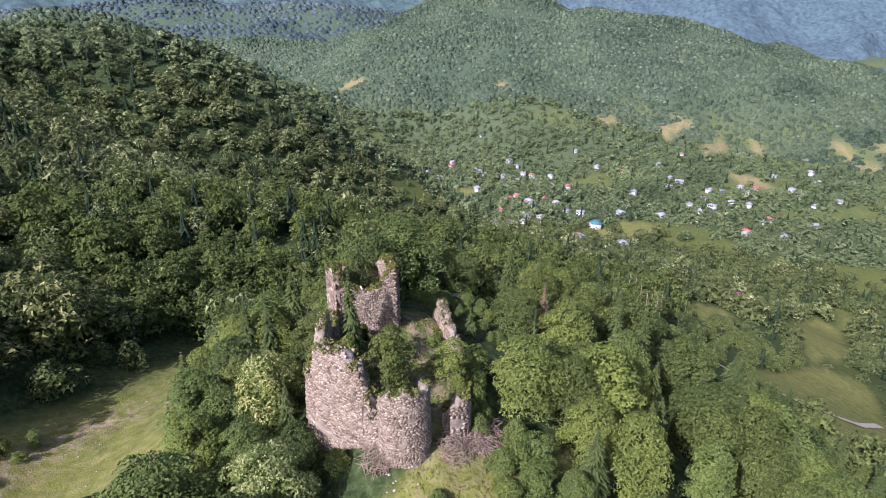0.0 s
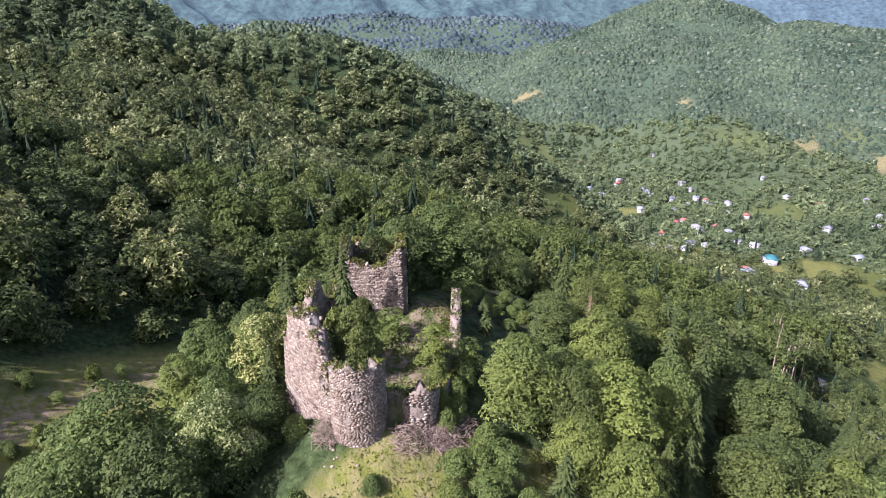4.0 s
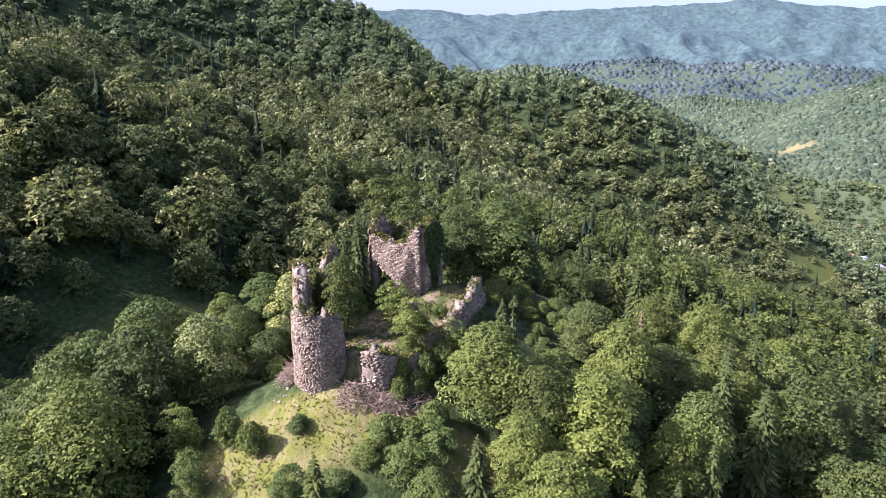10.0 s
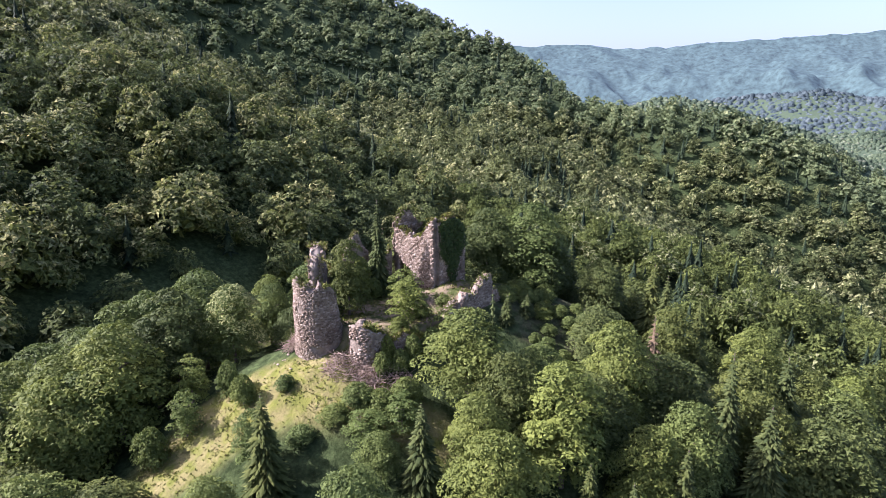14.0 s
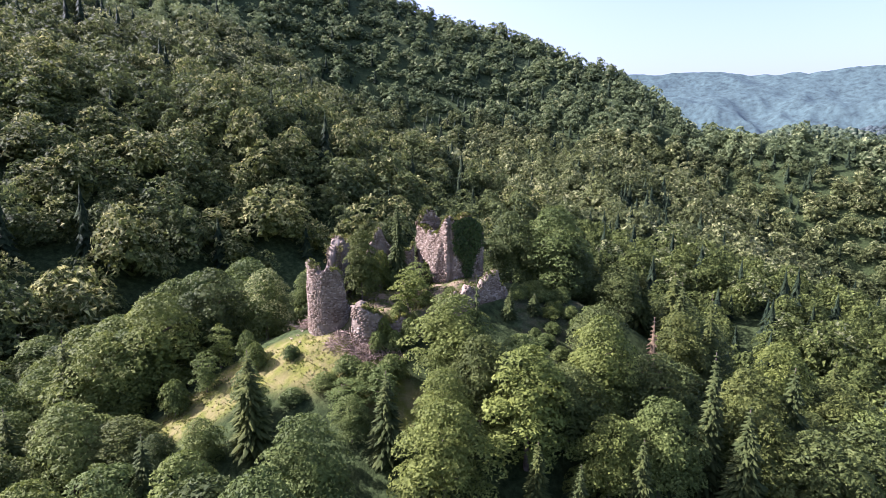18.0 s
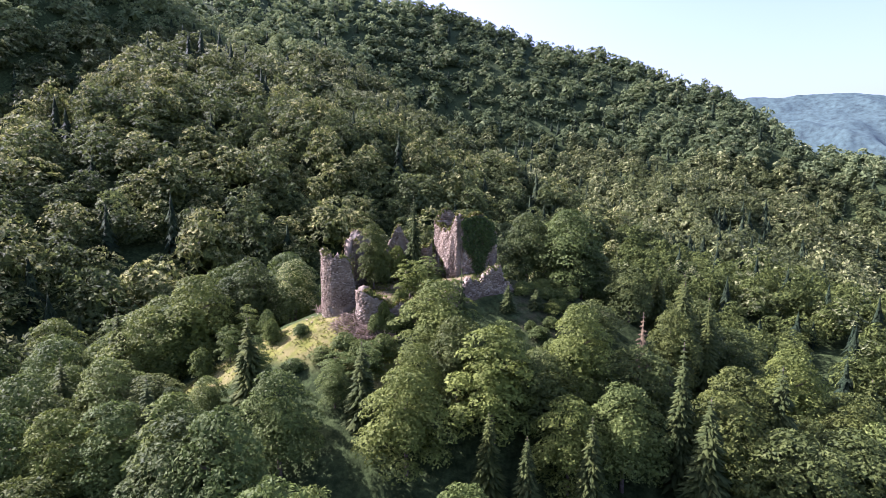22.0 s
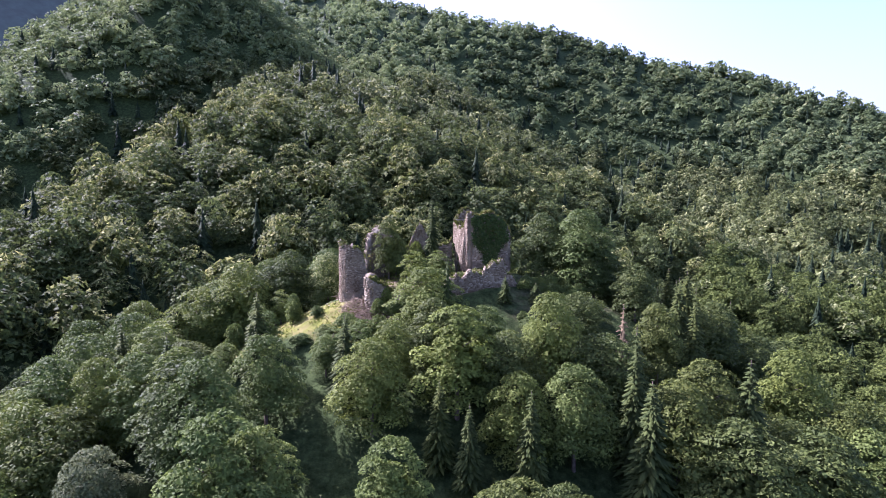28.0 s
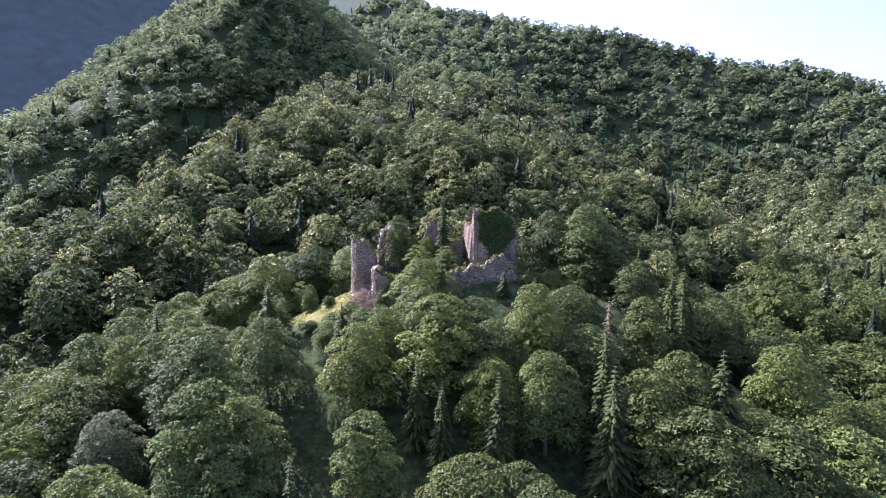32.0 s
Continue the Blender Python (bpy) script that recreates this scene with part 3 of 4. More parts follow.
wall_run(square_tower, "wall_northwest", [d_, a_], 1.1, [(0, 10.6), (0.4, 10.8), (0.6, 12.4), (0.8, 12.7), (1, 11.6)], 16, stone=0.32, grass=2.0, jag=0.5)


def build_ivy():
    rng = np.random.default_rng(21)
    sp = Soup()
    nrm = np.array([*(unit(np.array((Cn - B)[::-1]) * [1, -1])), 0.0])
    k = 6500
    s, z = rng.uniform(0.02, 0.98, k), rng.uniform(1.0, 12.4, k)
    edge = np.interp(z, [3.5, 4.5, 6, 8, 9.5, 12.4], [0.0, 0.08, 0.18, 0.34, 0.44, 0.48])
    keep = (np.abs(s - 0.46) < edge * (0.95 + 0.15 * np.sin(z * 1.7)) + rng.normal(0, 0.03, k)) & (z < np.interp(s, [0, 0.25, 0.5, 0.75, 1], [11.9, 12.2, 12.4, 11.6, 9.4]))
    s, z = s[keep], z[keep]
    xy = B + (Cn - B) * s[:, None] - nrm[:2] * 0.02
    c = np.concatenate([xy + nrm[:2] * rng.uniform(0.1, 0.5, (len(s), 1)), z[:, None]], 1)
    sp.add(*leaves(rng, c, nrm + np.array([0, 0, 0.35]), 0.30, 0.5, 0.8))
    part("ivy", sp.mesh("ivy", [IVY]), square_tower, "dark green ivy mat covering one tower face", "stuff")


build_ivy()
south_wall = structure_group("south_wall", "low retaining wall stub of white rubble with a grassy top")
wall_run(south_wall, "wall_core", [(5.9, -0.5), (6.1, -1.3), (6.8, -1.8), (7.6, -1.7), (8.3, -1.0)], 1.35, [(0, 3.4), (0.2, 4.3), (0.45, 4.5), (0.65, 3.9), (0.85, 4.0), (1, 3.0)], 17, foot=1.8, step=0.25, grass=4.0, taper=-0.08, jag=0.7, stone=0.19)
wall_run(south_wall, "wall_base", [(7.6, -1.0), (9.2, -0.6), (10.8, 0.0), (12.6, 0.9)], 1.0, [(0, 2.9), (0.3, 2.5), (0.6, 2.7), (1, 2.0)], 19, foot=1.6, grass=3.0)
east_wall = structure_group("east_wall", "broken wall rising to a jagged stone pinnacle")
wall_run(east_wall, "wall_core", [(14.8, 3.2), (16.6, 5.2), (18.6, 7.4), (20.0, 9.0), (21.4, 10.8)], 1.1, [(0, 3.6), (0.2, 4.3), (0.45, 4.6), (0.62, 5.2), (0.74, 6.3), (0.8, 6.4), (0.88, 4.2), (1, 3.4)], 18, foot=2.2)


# ---------------------------------------------------------------- trees
def flakes(rng, c, nrm, size, spread=0.6):
    """Single pointed tufts of leaves at the places c, facing roughly along nrm."""
    k = len(c)
    nn = unit(nrm + rng.normal(0, spread, (k, 3)))
    a = unit(np.cross(nn, rng.normal(0, 1, (k, 3))))
    b = np.cross(nn, a)
    s = (size * rng.uniform(0.6, 1.4, k))[:, None]
    w = s * rng.uniform(0.22, 0.38, (k, 1))
    v = np.stack([c - a * s * 0.45 + b * w, c - a * s * 0.35 - b * w, c + a * s * 0.65 - nn * s * 0.15], 1)
    return v.reshape(-1, 3), np.arange(3 * k).reshape(-1, 3)


def bough_crown(rng, r, h, z0, boughs, n, leaf, droop=0.3, low=0.1):
    """A crown of leafy boughs that spread out in uneven tiers, with gaps between them.
    Returns vertices, triangles, and which triangles lie on the boughs' upper side."""
    cs, ns, up = [], [], []
    lobes = rng.uniform(0, 6.28, 3)
    wide = rng.uniform(0.45, 0.62)
    for i in range(boughs):
        f = (i + 0.5) / boughs
        a = 2.39996 * i + rng.uniform(-0.5, 0.5)
        f = min(max(low + (1 - low) * f + rng.uniform(-0.04, 0.04), 0.02), 0.99)
        shape = (1 - (f - 0.38) ** 2 / (0.66 if f > 0.38 else 0.5) ** 2) ** 0.5
        reach = r * shape * (1 + 0.13 * math.sin(2 * a + lobes[0]) + 0.10 * math.sin(3 * a + lobes[1])) * rng.uniform(0.84, 1.08)
        q = r * rng.uniform(0.24, 0.40) * (0.55 + 0.45 * shape)
        d = np.array([math.cos(a), math.sin(a), 0.0])
        e = np.array([-d[1], d[0], 0.0])
        m = max(int(n / boughs * rng.uniform(0.75, 1.25) * (q / (0.3 * r)) ** 2), 3)
        rad, ang = np.sqrt(rng.random(m)), rng.uniform(0, 6.28, m)
        u, v = rad * np.cos(ang), rad * np.sin(ang)
        out = np.maximum(reach - q * 0.8, 0) + u * q
        z = z0 + h * f + q * (wide * (1 - rad ** 2) - droop * u - 0.30 * rng.random(m) ** 2)
        cs.append(d * out[:, None] + e * (v * q * 1.15)[:, None] + np.stack([0 * z, 0 * z, z], -1))
        ns.append(d * (0.35 + 0.5 * u)[:, None] + e * (0.5 * v)[:, None] + [0, 0, 0.75])
        up.append((rad < 0.85) & (u > -0.5) & np.full(m, f > 0.35))
    k = int(n * 0.14)
    d = unit(rng.normal(0, 1, (k, 3)))
    cs.append(d * rng.uniform(0.15, 0.62, (k, 1)) * [r, r, h * 0.45] + [0, 0, z0 + h * 0.48])
    ns.append(d + [0, 0, 0.3])
    up.append(np.zeros(k, bool))
    c, nn, up = np.concatenate(cs), np.concatenate(ns), np.concatenate(up)
    size = np.full(len(c), leaf)
    size[-k:] *= 2.0
    v, t = flakes(rng, c, nn, size, 0.42)
    return v, t, up


def crown(rng, r, h, z0, boughs, n, leaf, mats, top_share=0.0):
    v, t, up = bough_crown(rng, r, h, z0, boughs, n, leaf)
    idx = (up & (rng.random(len(t)) < top_share)).astype(int) if top_share else None
    return mesh_np("crown", v, t, mats, idx)


def trunk_mesh(rng, h, r, crown_r):
    sp = Soup()
    p = np.array([0, 0, -0.8])
    k = 4
    bend = rng.normal(0, 0.12, (k, 2))
    for i in range(k):
        q = np.array([bend[i, 0] * (i + 1) * 0.4, bend[i, 1] * (i + 1) * 0.4, h * (i + 1) / k])
        sp.add(*tube(p, q, r * (1.25 - 0.25 * i), r * (1.0 - 0.25 * i) + 0.02, 7))
        if i:
            for _ in range(2):
                a = rng.uniform(0, 6.28)
                sp.add(*tube(q, q + np.array([math.cos(a) * crown_r * 0.36, math.sin(a) * crown_r * 0.36, h * 0.16]), r * 0.4, 0.03, 5))
        p = q
    return sp.mesh("trunk", [BARK], True)


def make_tree(name, label, seed, height_, r, n, leaf, mats, clear=0.16, top_share=0.0, k=11, trunk_r=0.2):
    rng = np.random.default_rng(seed)
    t = tagged(new(name), label, "tree", "trees on the castle hill")
    part("trunk", trunk_mesh(rng, height_ * 0.62, trunk_r, r), t)
    part("crown", crown(rng, r, height_ * (1 - clear), height_ * clear, k, n, leaf, mats, top_share), t)
    return t


def conifer_mesh(rng, h, r, tiers, per, mats, full=1.0):
    sp = Soup()
    ang = np.linspace(0, 2 * np.pi, 9, endpoint=False)
    ring = np.stack([np.cos(ang) * r * 0.42, np.sin(ang) * r * 0.42, 0 * ang + h * 0.12], -1)
    sp.add(np.concatenate([ring, [[0, 0, h * 0.94]]]), [[i, (i + 1) % 9, 9] for i in range(9)])
    for i in range(tiers):
        f = i / (tiers - 1)
        z = h * (0.06 + 0.9 * f)
        rad = r * (1 - f) ** 0.85 + 0.12
        for j in range(max(int(per * (1 - 0.45 * f)), 4)):
            if rng.random() > full:
                continue
            a = rng.uniform(0, 6.28)
            L = rad * rng.uniform(0.7, 1.15)
            d = np.array([math.cos(a), math.sin(a), 0])
            sd = np.array([-math.sin(a), math.cos(a), 0])
            p0 = np.array([0, 0, z + L * 0.12])
            mid = d * L * 0.55 + [0, 0, z + L * 0.10]
            tip = d * L + [0, 0, z - L * 0.16]
            w = L * 0.13 + 0.05
            v = [p0, mid + sd * w - [0, 0, w * 0.5], tip, mid - sd * w - [0, 0, w * 0.5], mid + [0, 0, 0.08 * L],
                 mid + sd * w * 2.6 + d * L * 0.22 - [0, 0, w * 1.1], mid - sd * w * 2.6 + d * L * 0.22 - [0, 0, w * 1.1]]
            sp.add(v, [[0, 1, 4], [1, 2, 4], [2, 3, 4], [3, 0, 4], [4, 1, 5], [4, 6, 3]])
    return sp.mesh("needles", mats)


def make_conifer(name, label, seed, h, r, mats=None, full=1.0, tiers=28, per=20):
    rng = np.random.default_rng(seed)
    t = tagged(new(name), label, "tree", "trees on the castle hill")
    sp = Soup()
    sp.add(*tube((0, 0, -0.8), (0, 0, h * 0.95), 0.18, 0.03, 7))
    part("trunk", sp.mesh("trunk", [BARK], True), t)
    part("needles", conifer_mesh(rng, h, r, tiers, per, mats or [NEEDLE], full), t)
    return t


KINDS = {}
for i, (nm, lab, hh, rr, mats, share) in enumerate((
        ("beech_tree", "broad deciduous tree with dense mid-green leaves", 11, 4.2, [LEAF], 0),
        ("beech_tree", "round deciduous tree with dense mid-green leaves", 9.5, 4.0, [LEAF], 0),
        ("hornbeam_tree", "tall leafy tree with fresh green crown", 12, 3.6, [LEAF_LIGHT], 0),
        ("alder_tree", "dark green leafy tree with a lumpy crown", 10.5, 3.8, [LEAF_DARK], 0),
        ("alder_tree", "wide dark green tree on the slope", 9, 4.4, [LEAF_DARK], 0),
        ("chestnut_tree", "chestnut tree with cream blossom over green leaves", 11, 4.4, [LEAF, BLOSSOM], 0.62),
        ("willow_tree", "grey-green leafy tree with pale foliage", 9.5, 4.0, [LEAF_GREY], 0),
        ("young_tree", "small young tree with light green leaves", 5.5, 1.9, [LEAF_LIGHT], 0),
        ("bush", "low green bush on the grass slope", 2.2, 1.5, [LEAF], 0))):
    small = hh < 6
    KINDS[i] = make_tree(nm, lab, 100 + i, hh, rr, 2600 if small else 8600, 0.18 if small else 0.29, mats, clear=0.03 if nm == "bush" else 0.05, top_share=share, k=26 if small else 48, trunk_r=0.08 if small else 0.2)
KINDS[20] = make_conifer("spruce_tree", "dark green spruce tree", 201, 12, 2.3)
KINDS[21] = make_conifer("spruce_tree", "slim dark spruce tree", 202, 13, 1.7)
KINDS[22] = make_conifer("spruce_tree", "small dark green spruce", 203, 6, 1.6, tiers=16, per=14)
KINDS[23] = make_conifer("dead_spruce", "dead spruce with dry reddish-brown needles", 204, 9, 1.5, [NEEDLE_DEAD], 0.7, 18, 12)
TREE_H = {i: max((c[2] for ch in o.children for c in ch.bound_box)) for i, o in KINDS.items()}
used = set()


def plant(kind, x, y, h=None, turn=0.0, wide=1.0):
    z = float(ground_z(x, y))
    s = (h or TREE_H[kind]) / TREE_H[kind]
    m = Matrix.LocRotScale((x, y, z - 0.15), Euler((0, 0, turn)), (s * wide, s * wide, s))
    if kind in used:
        o = copy_thing(KINDS[kind], Matrix())
        o.matrix_basis = m
    else:
        o = KINDS[kind]
        o.matrix_basis = m
        used.add(kind)
    return o


# trees that stand out, (kind, x, y, top z, crown radius)
MARKED = [(20, 7.2, 12.3, 15.0, 1.9), (3, 21.5, 21.0, 12.6, 5.0), (1, 24.0, 27.0, 10.0, 4.6), (0, 17.0, -4.0, 7.0, 5.8), (22, 19.4, -3.6, 8.9, 1.3), (5, -9.2, 7.4, 6.2, 4.3), (0, -6.3, 14.0, 4.2, 3.8), (1, -3.6, 21.0, 3.6, 4.0),
          (5, 0.2, 18.6, 6.2, 4.2), (3, 4.5, 5.0, 11.9, 2.7), (7, 10.6, 8.6, 7.4, 2.3), (7, 10.9, 1.9, 8.0, 2.4), (8, 2.6, 10.6, 8.8, 1.5), (8, 3.2, 8.4, 7.4, 1.6), (8, 5.2, 11.0, 8.4, 1.9), (8, 11.5, 15.5, 8.2, 1.8), (8, 13.2, 14.6, 7.0, 1.6), (3, 13.9, 16.9, 13.2, 3.0), (8, 29.5, 11.5, 0.6, 1.4), (8, 25.8, 13.0, 2.6, 1.6), (8, 31.0, 8.6, -1.6, 1.6), (8, 27.2, 7.4, -0.2, 1.3), (8, 24.6, 15.6, 4.0, 1.5), (8, 22.6, 12.2, 3.4, 1.4), (8, 28.6, 16.2, 3.2, 1.5), (23, 38.0, 3.1, 3.4, 1.7), (4, 36.0, 17.0, 6.4, 4.6), (20, 42.5, 15.5, 6.0, 3.0),
          (2, 26.2, -23.3, -4.5, 3.6), (6, 1.3, -35.0, -6.9, 4.8), (22, 22.2, 6.2, 5.0, 1.3), (22, 25.0, 9.5, 3.8, 1.4), (2, 25.0, -10.8, 4.4, 5.0), (0, 32.0, -3.0, 5.2, 5.2),
          (0, 37.0, -9.5, -0.2, 5.0), (0, 7.7, -20.7, 1.2, 5.0), (3, -13.0, -15.5, -3.6, 4.6), (3, -21.0, -13.0, -3.8, 5.0), (20, 12.6, -13.8, 2.4, 2.3), (20, 0.2, -15.0, 4.0, 2.6),
          (8, -0.7, -4.2, 0.5, 1.2), (8, -4.6, -4.6, 0.8, 1.5), (8, -6.6, -2.6, 1.4, 1.6), (8, 6.6, -6.6, 0.8, 2.0), (8, 8.8, -7.2, 0.4, 2.1), (8, 4.6, -8.2, -0.6, 1.8), (7, 10.8, -8.6, 0.8, 2.2),
          (7, 7.6, -9.8, -0.4, 2.4), (8, 2.0, -9.8, -1.8, 1.8), (7, -9.6, -6.2, 0.0, 1.9), (7, -11.0, -1.0, 1.2, 2.4), (8, -12.0, -8.5, -2.4, 2.0), (0, 54.2, 11.2, -1.2, 5.8),
          (8, 12.6, 4.4, 5.0, 1.2), (8, 10.2, 0.6, 4.6, 1.3), (8, 3.6, 9.4, 5.4, 1.5), (8, 6.8, 11.0, 5.8, 1.4), (8, 15.0, 7.0, 4.8, 1.2), (8, 9.0, -1.6, 3.4, 1.3), (8, 11.6, -0.8, 3.2, 1.4), (8, 8.6, 12.4, 5.6, 1.6),
          (8, 10.6, 11.4, 4.6, 1.4), (8, 13.6, 0.6, 3.4, 1.6), (7, 15.4, 1.6, 5.2, 1.8), (8, -2.2, 6.4, 1.2, 1.6), (8, 8.6, -2.8, 2.2, 1.3), (8, 10.4, -2.2, 2.2, 1.4), (8, 11.0, -5.8, 0.9, 1.9)]
srnd = np.random.default_rng(19)
for _ in range(60):
    bx, by = srnd.uniform(20, 36), srnd.uniform(2, 20)
    if inside(bx, by, SPUR) > 0.6:
        MARKED.append((8, bx, by, float(ground_z(bx, by)) + srnd.uniform(0.8, 2.0), srnd.uniform(0.9, 1.7)))
for _ in range(46):
    bx, by = srnd.uniform(-31, -4), srnd.uniform(30, 70)
    if inside(bx, by, MEADOW) > 1.5 and srnd.random() < 0.25 + 0.75 * (bx < -16):
        MARKED.append((8 if srnd.random() < 0.6 else 7, bx, by, float(ground_z(bx, by)) + srnd.uniform(1.5, 3.6), srnd.uniform(1.0, 1.9)))
TREE_R = {i: max(max(abs(c[0]), abs(c[1])) for ch in o.children if ch.name.split(".")[0] in ("crown", "needles") for c in ch.bound_box) for i, o in KINDS.items()}
prng = np.random.default_rng(5)
spots = []
for kind, x, y, top, wide in MARKED:
    hh = max(top - float(ground_z(x, y)), 1.5)
    plant(kind, x, y, hh, prng.uniform(0, 6.28), wide * TREE_H[kind] / (TREE_R[kind] * hh))
    spots.append((x, y, {23: 4.0, 6: 7.5}.get(kind, 7.0 if y < -20 else wide * 0.62 + (0.5 if wide < 2.5 else 1.4))))


def scatter(rng, step, x0, x1, y0, y1):
    gx, gy = np.meshgrid(np.arange(x0, x1, step), np.arange(y0, y1, step))
    x = (gx + rng.uniform(-0.48, 0.48, gx.shape) * step).ravel()
    y = (gy + rng.uniform(-0.48, 0.48, gy.shape) * step).ravel()
    return x, y


def seen_side(x, y):
    """The land that the flight looks over."""
    return (y > -75 - 0.05 * np.abs(x)) & ((x > -60) | (y > -75 - 0.25 * (x + 60))) & ((x < 120) | (y > -95 - 0.16 * (x - 120)))


# single trees on the castle hill
NEAR_R = 62.0
x, y = scatter(prng, 5.3, -60, 90, -75, 75)
ok = (np.hypot(x - 12, y + 4) < NEAR_R) & (open_land(x, y) < 0.35) & (inside(x, y, COURT) < -2.8) & (inside(x, y, SPUR) < -0.5) & ~((x > 17) & (x < 31) & (y > -1.5) & (y < 12)) & ~((x > -13) & (x < 1) & (y > -4) & (y < 10)) & seen_side(x, y) & (inside(x + 8, y - 2.2, MEADOW) < 0) & (inside(x + 5.5, y - 1.5, LAWN) < 0)
for px, py in zip(x[ok], y[ok]):
    if any((px - sx) ** 2 + (py - sy) ** 2 < sr * sr for sx, sy, sr in spots):
        continue
    q = prng.random() * (0.55 if px > 24 else 1.0)
    near_wall = inside(np.array([px]), np.array([py]), COURT)[0] > -9
    kind = 20 if q < 0.12 else 21 if q < 0.18 else 22 if q < 0.24 else int(prng.choice([0, 1, 2, 3, 4, 5, 6], p=[0.28, 0.22, 0.18, 0.16, 0.11, 0.05, 0.0]))
    # East of the ruin, dark alders replace greener kinds to imitate the slope's shade.
    kind = 3 + int(prng.random() < 0.5) if kind < 3 and px > 20 and prng.random() < (0.9 if px > 40 else 0.65) else kind
    kind = 1 if kind == 5 and px > 2 else kind
    hh = TREE_H[kind] * prng.uniform(0.85, 1.2) * (0.62 if near_wall else 0.78 if 10 < px < 38 and -17 < py < 6 else 1.0)
    low = max(inside(np.array([px, px, px + 2]), np.array([py + 5, py + 10, py + 14]), LAWN)) > -1
    plant(kind, px, py, hh * (0.5 if low else 1.0), prng.uniform(0, 6.28), prng.uniform(0.95, 1.2))
for kind in list(KINDS):
    if kind not in used:
        for ch in list(KINDS[kind].children):
            bpy.data.objects.remove(ch)
        bpy.data.objects.remove(KINDS[kind])


# ---------------------------------------------------------------- woods
def templates(seed, count, r, h, boughs, n, leaf):
    """Plain broadleaf trees for the woods: vertices, triangles, and which triangles lie on the sunny top."""
    return [bough_crown(np.random.default_rng(seed + i), r, h, 0.0, boughs, n, leaf, low=0.22) for i in range(count)]


def far_templates(seed, count, r, h):
    """Rough domes for trees too far off to show their boughs."""
    out = []
    for i in range(count):
        rng = np.random.default_rng(seed + i)
        a = np.arange(4) * 1.5708
        low = np.stack([np.cos(a) * r, np.sin(a) * r, 0 * a + h * 0.1], -1) * rng.uniform(0.75, 1.25, (4, 1))
        mid = np.stack([np.cos(a + 0.8) * r * 0.75, np.sin(a + 0.8) * r * 0.75, h * rng.uniform(0.5, 0.85, 4)], -1)
        v = np.concatenate([low, mid, [[rng.normal(0, r * 0.15), rng.normal(0, r * 0.15), h]]])
        t = np.array([q for k in range(4) for q in ([k, (k + 1) % 4, 4 + k], [(k + 1) % 4, 4 + (k + 1) % 4, 4 + k], [4 + k, 4 + (k + 1) % 4, 8])])
        out.append((v, t, v[t].mean(1)[:, 2] > h * 0.58))
    return out


def spruce_templates(seed, count, r, h):
    """Pointed trees of drooping tiers."""
    out = []
    for i in range(count):
        rng = np.random.default_rng(seed + i)
        sp = Soup()
        for k in range(9):
            f = 1 - k / 9
            z0, z1 = 0.02 + 0.095 * k, min(0.20 + 0.10 * k, 1.0)
            a = np.linspace(0, 2 * np.pi, 10, endpoint=False) + rng.uniform(0, 1)
            odd = np.arange(10) % 2
            rr = r * (f ** 0.9 + 0.05) * np.where(odd, 1.0, 0.45) * rng.uniform(0.7, 1.2, 10)
            sp.add(np.concatenate([np.stack([np.cos(a) * rr, np.sin(a) * rr, h * (z0 + np.where(odd, -0.03, 0.05) + rng.uniform(-0.03, 0.03, 10))], -1), [[0, 0, h * z1]]]), [[k, (k + 1) % 10, 10] for k in range(10)])
        v, t = np.concatenate(sp.v), np.concatenate(sp.t)
        out.append((v, t, v[t].mean(1)[:, 2] > h * 0.58))
    return out


def grow(name, label, tmpl, x, y, size, tall, sink, rng, mats, blossom=None):
    """One joined mesh of woods."""
    if not len(x):
        return None
    z = ground_z(x, y) + sink
    vs, ts, ms, n = [], [], [], 0
    which = rng.integers(0, len(tmpl), len(x))
    for w in range(len(tmpl)):
        sel = which == w
        if not sel.any():
            continue
        v, t, top = tmpl[w]
        k = int(sel.sum())
        a = rng.uniform(0, 6.28, k)[:, None]
        s, hz = size[sel][:, None], (size * tall)[sel][:, None]
        V = np.stack([(v[:, 0] * np.cos(a) - v[:, 1] * np.sin(a)) * s + x[sel][:, None], (v[:, 0] * np.sin(a) + v[:, 1] * np.cos(a)) * s + y[sel][:, None], v[None, :, 2] * hz + z[sel][:, None]], -1)
        vs.append(V.reshape(-1, 3))
        ts.append((t[None] + (np.arange(k) * len(v))[:, None, None]).reshape(-1, 3) + n)
        if blossom is not None:
            ms.append((top[None] & (rng.random((k, len(t))) < blossom)).astype(int).ravel())
        n += k * len(v)
    me = mesh_np(name, np.concatenate(vs), np.concatenate(ts), mats, np.concatenate(ms) if ms else None, smooth=False)
    return tagged(new(name, me), label, "woods", kind="stuff")


wrng = np.random.default_rng(9)
T_NEAR = templates(300, 9, 5.4, 10.5, 22, 820, 0.82)
T_MID = templates(320, 9, 6.2, 11.0, 14, 270, 1.4)
T_UP = templates(330, 9, 7.0, 11.5, 11, 124, 2.4)
T_FAR = far_templates(340, 9, 4.3, 5.6)
T_CON = spruce_templates(360, 6, 2.7, 11.5)


def behind_crest(x, y):
    """The far side of the main ridge, which no view reaches."""
    return (y > np.interp(x, [-900, -457, -166, -4, 106, 185], [800, 560, 609, 637, 590, 495]) + 30) & (x < 150) | (x >= 150) & (x < 400) & (np.abs(y - np.interp(x, [185, 231, 282, 334, 400], [478, 458, 434, 400, 344]) - 120) < 80)


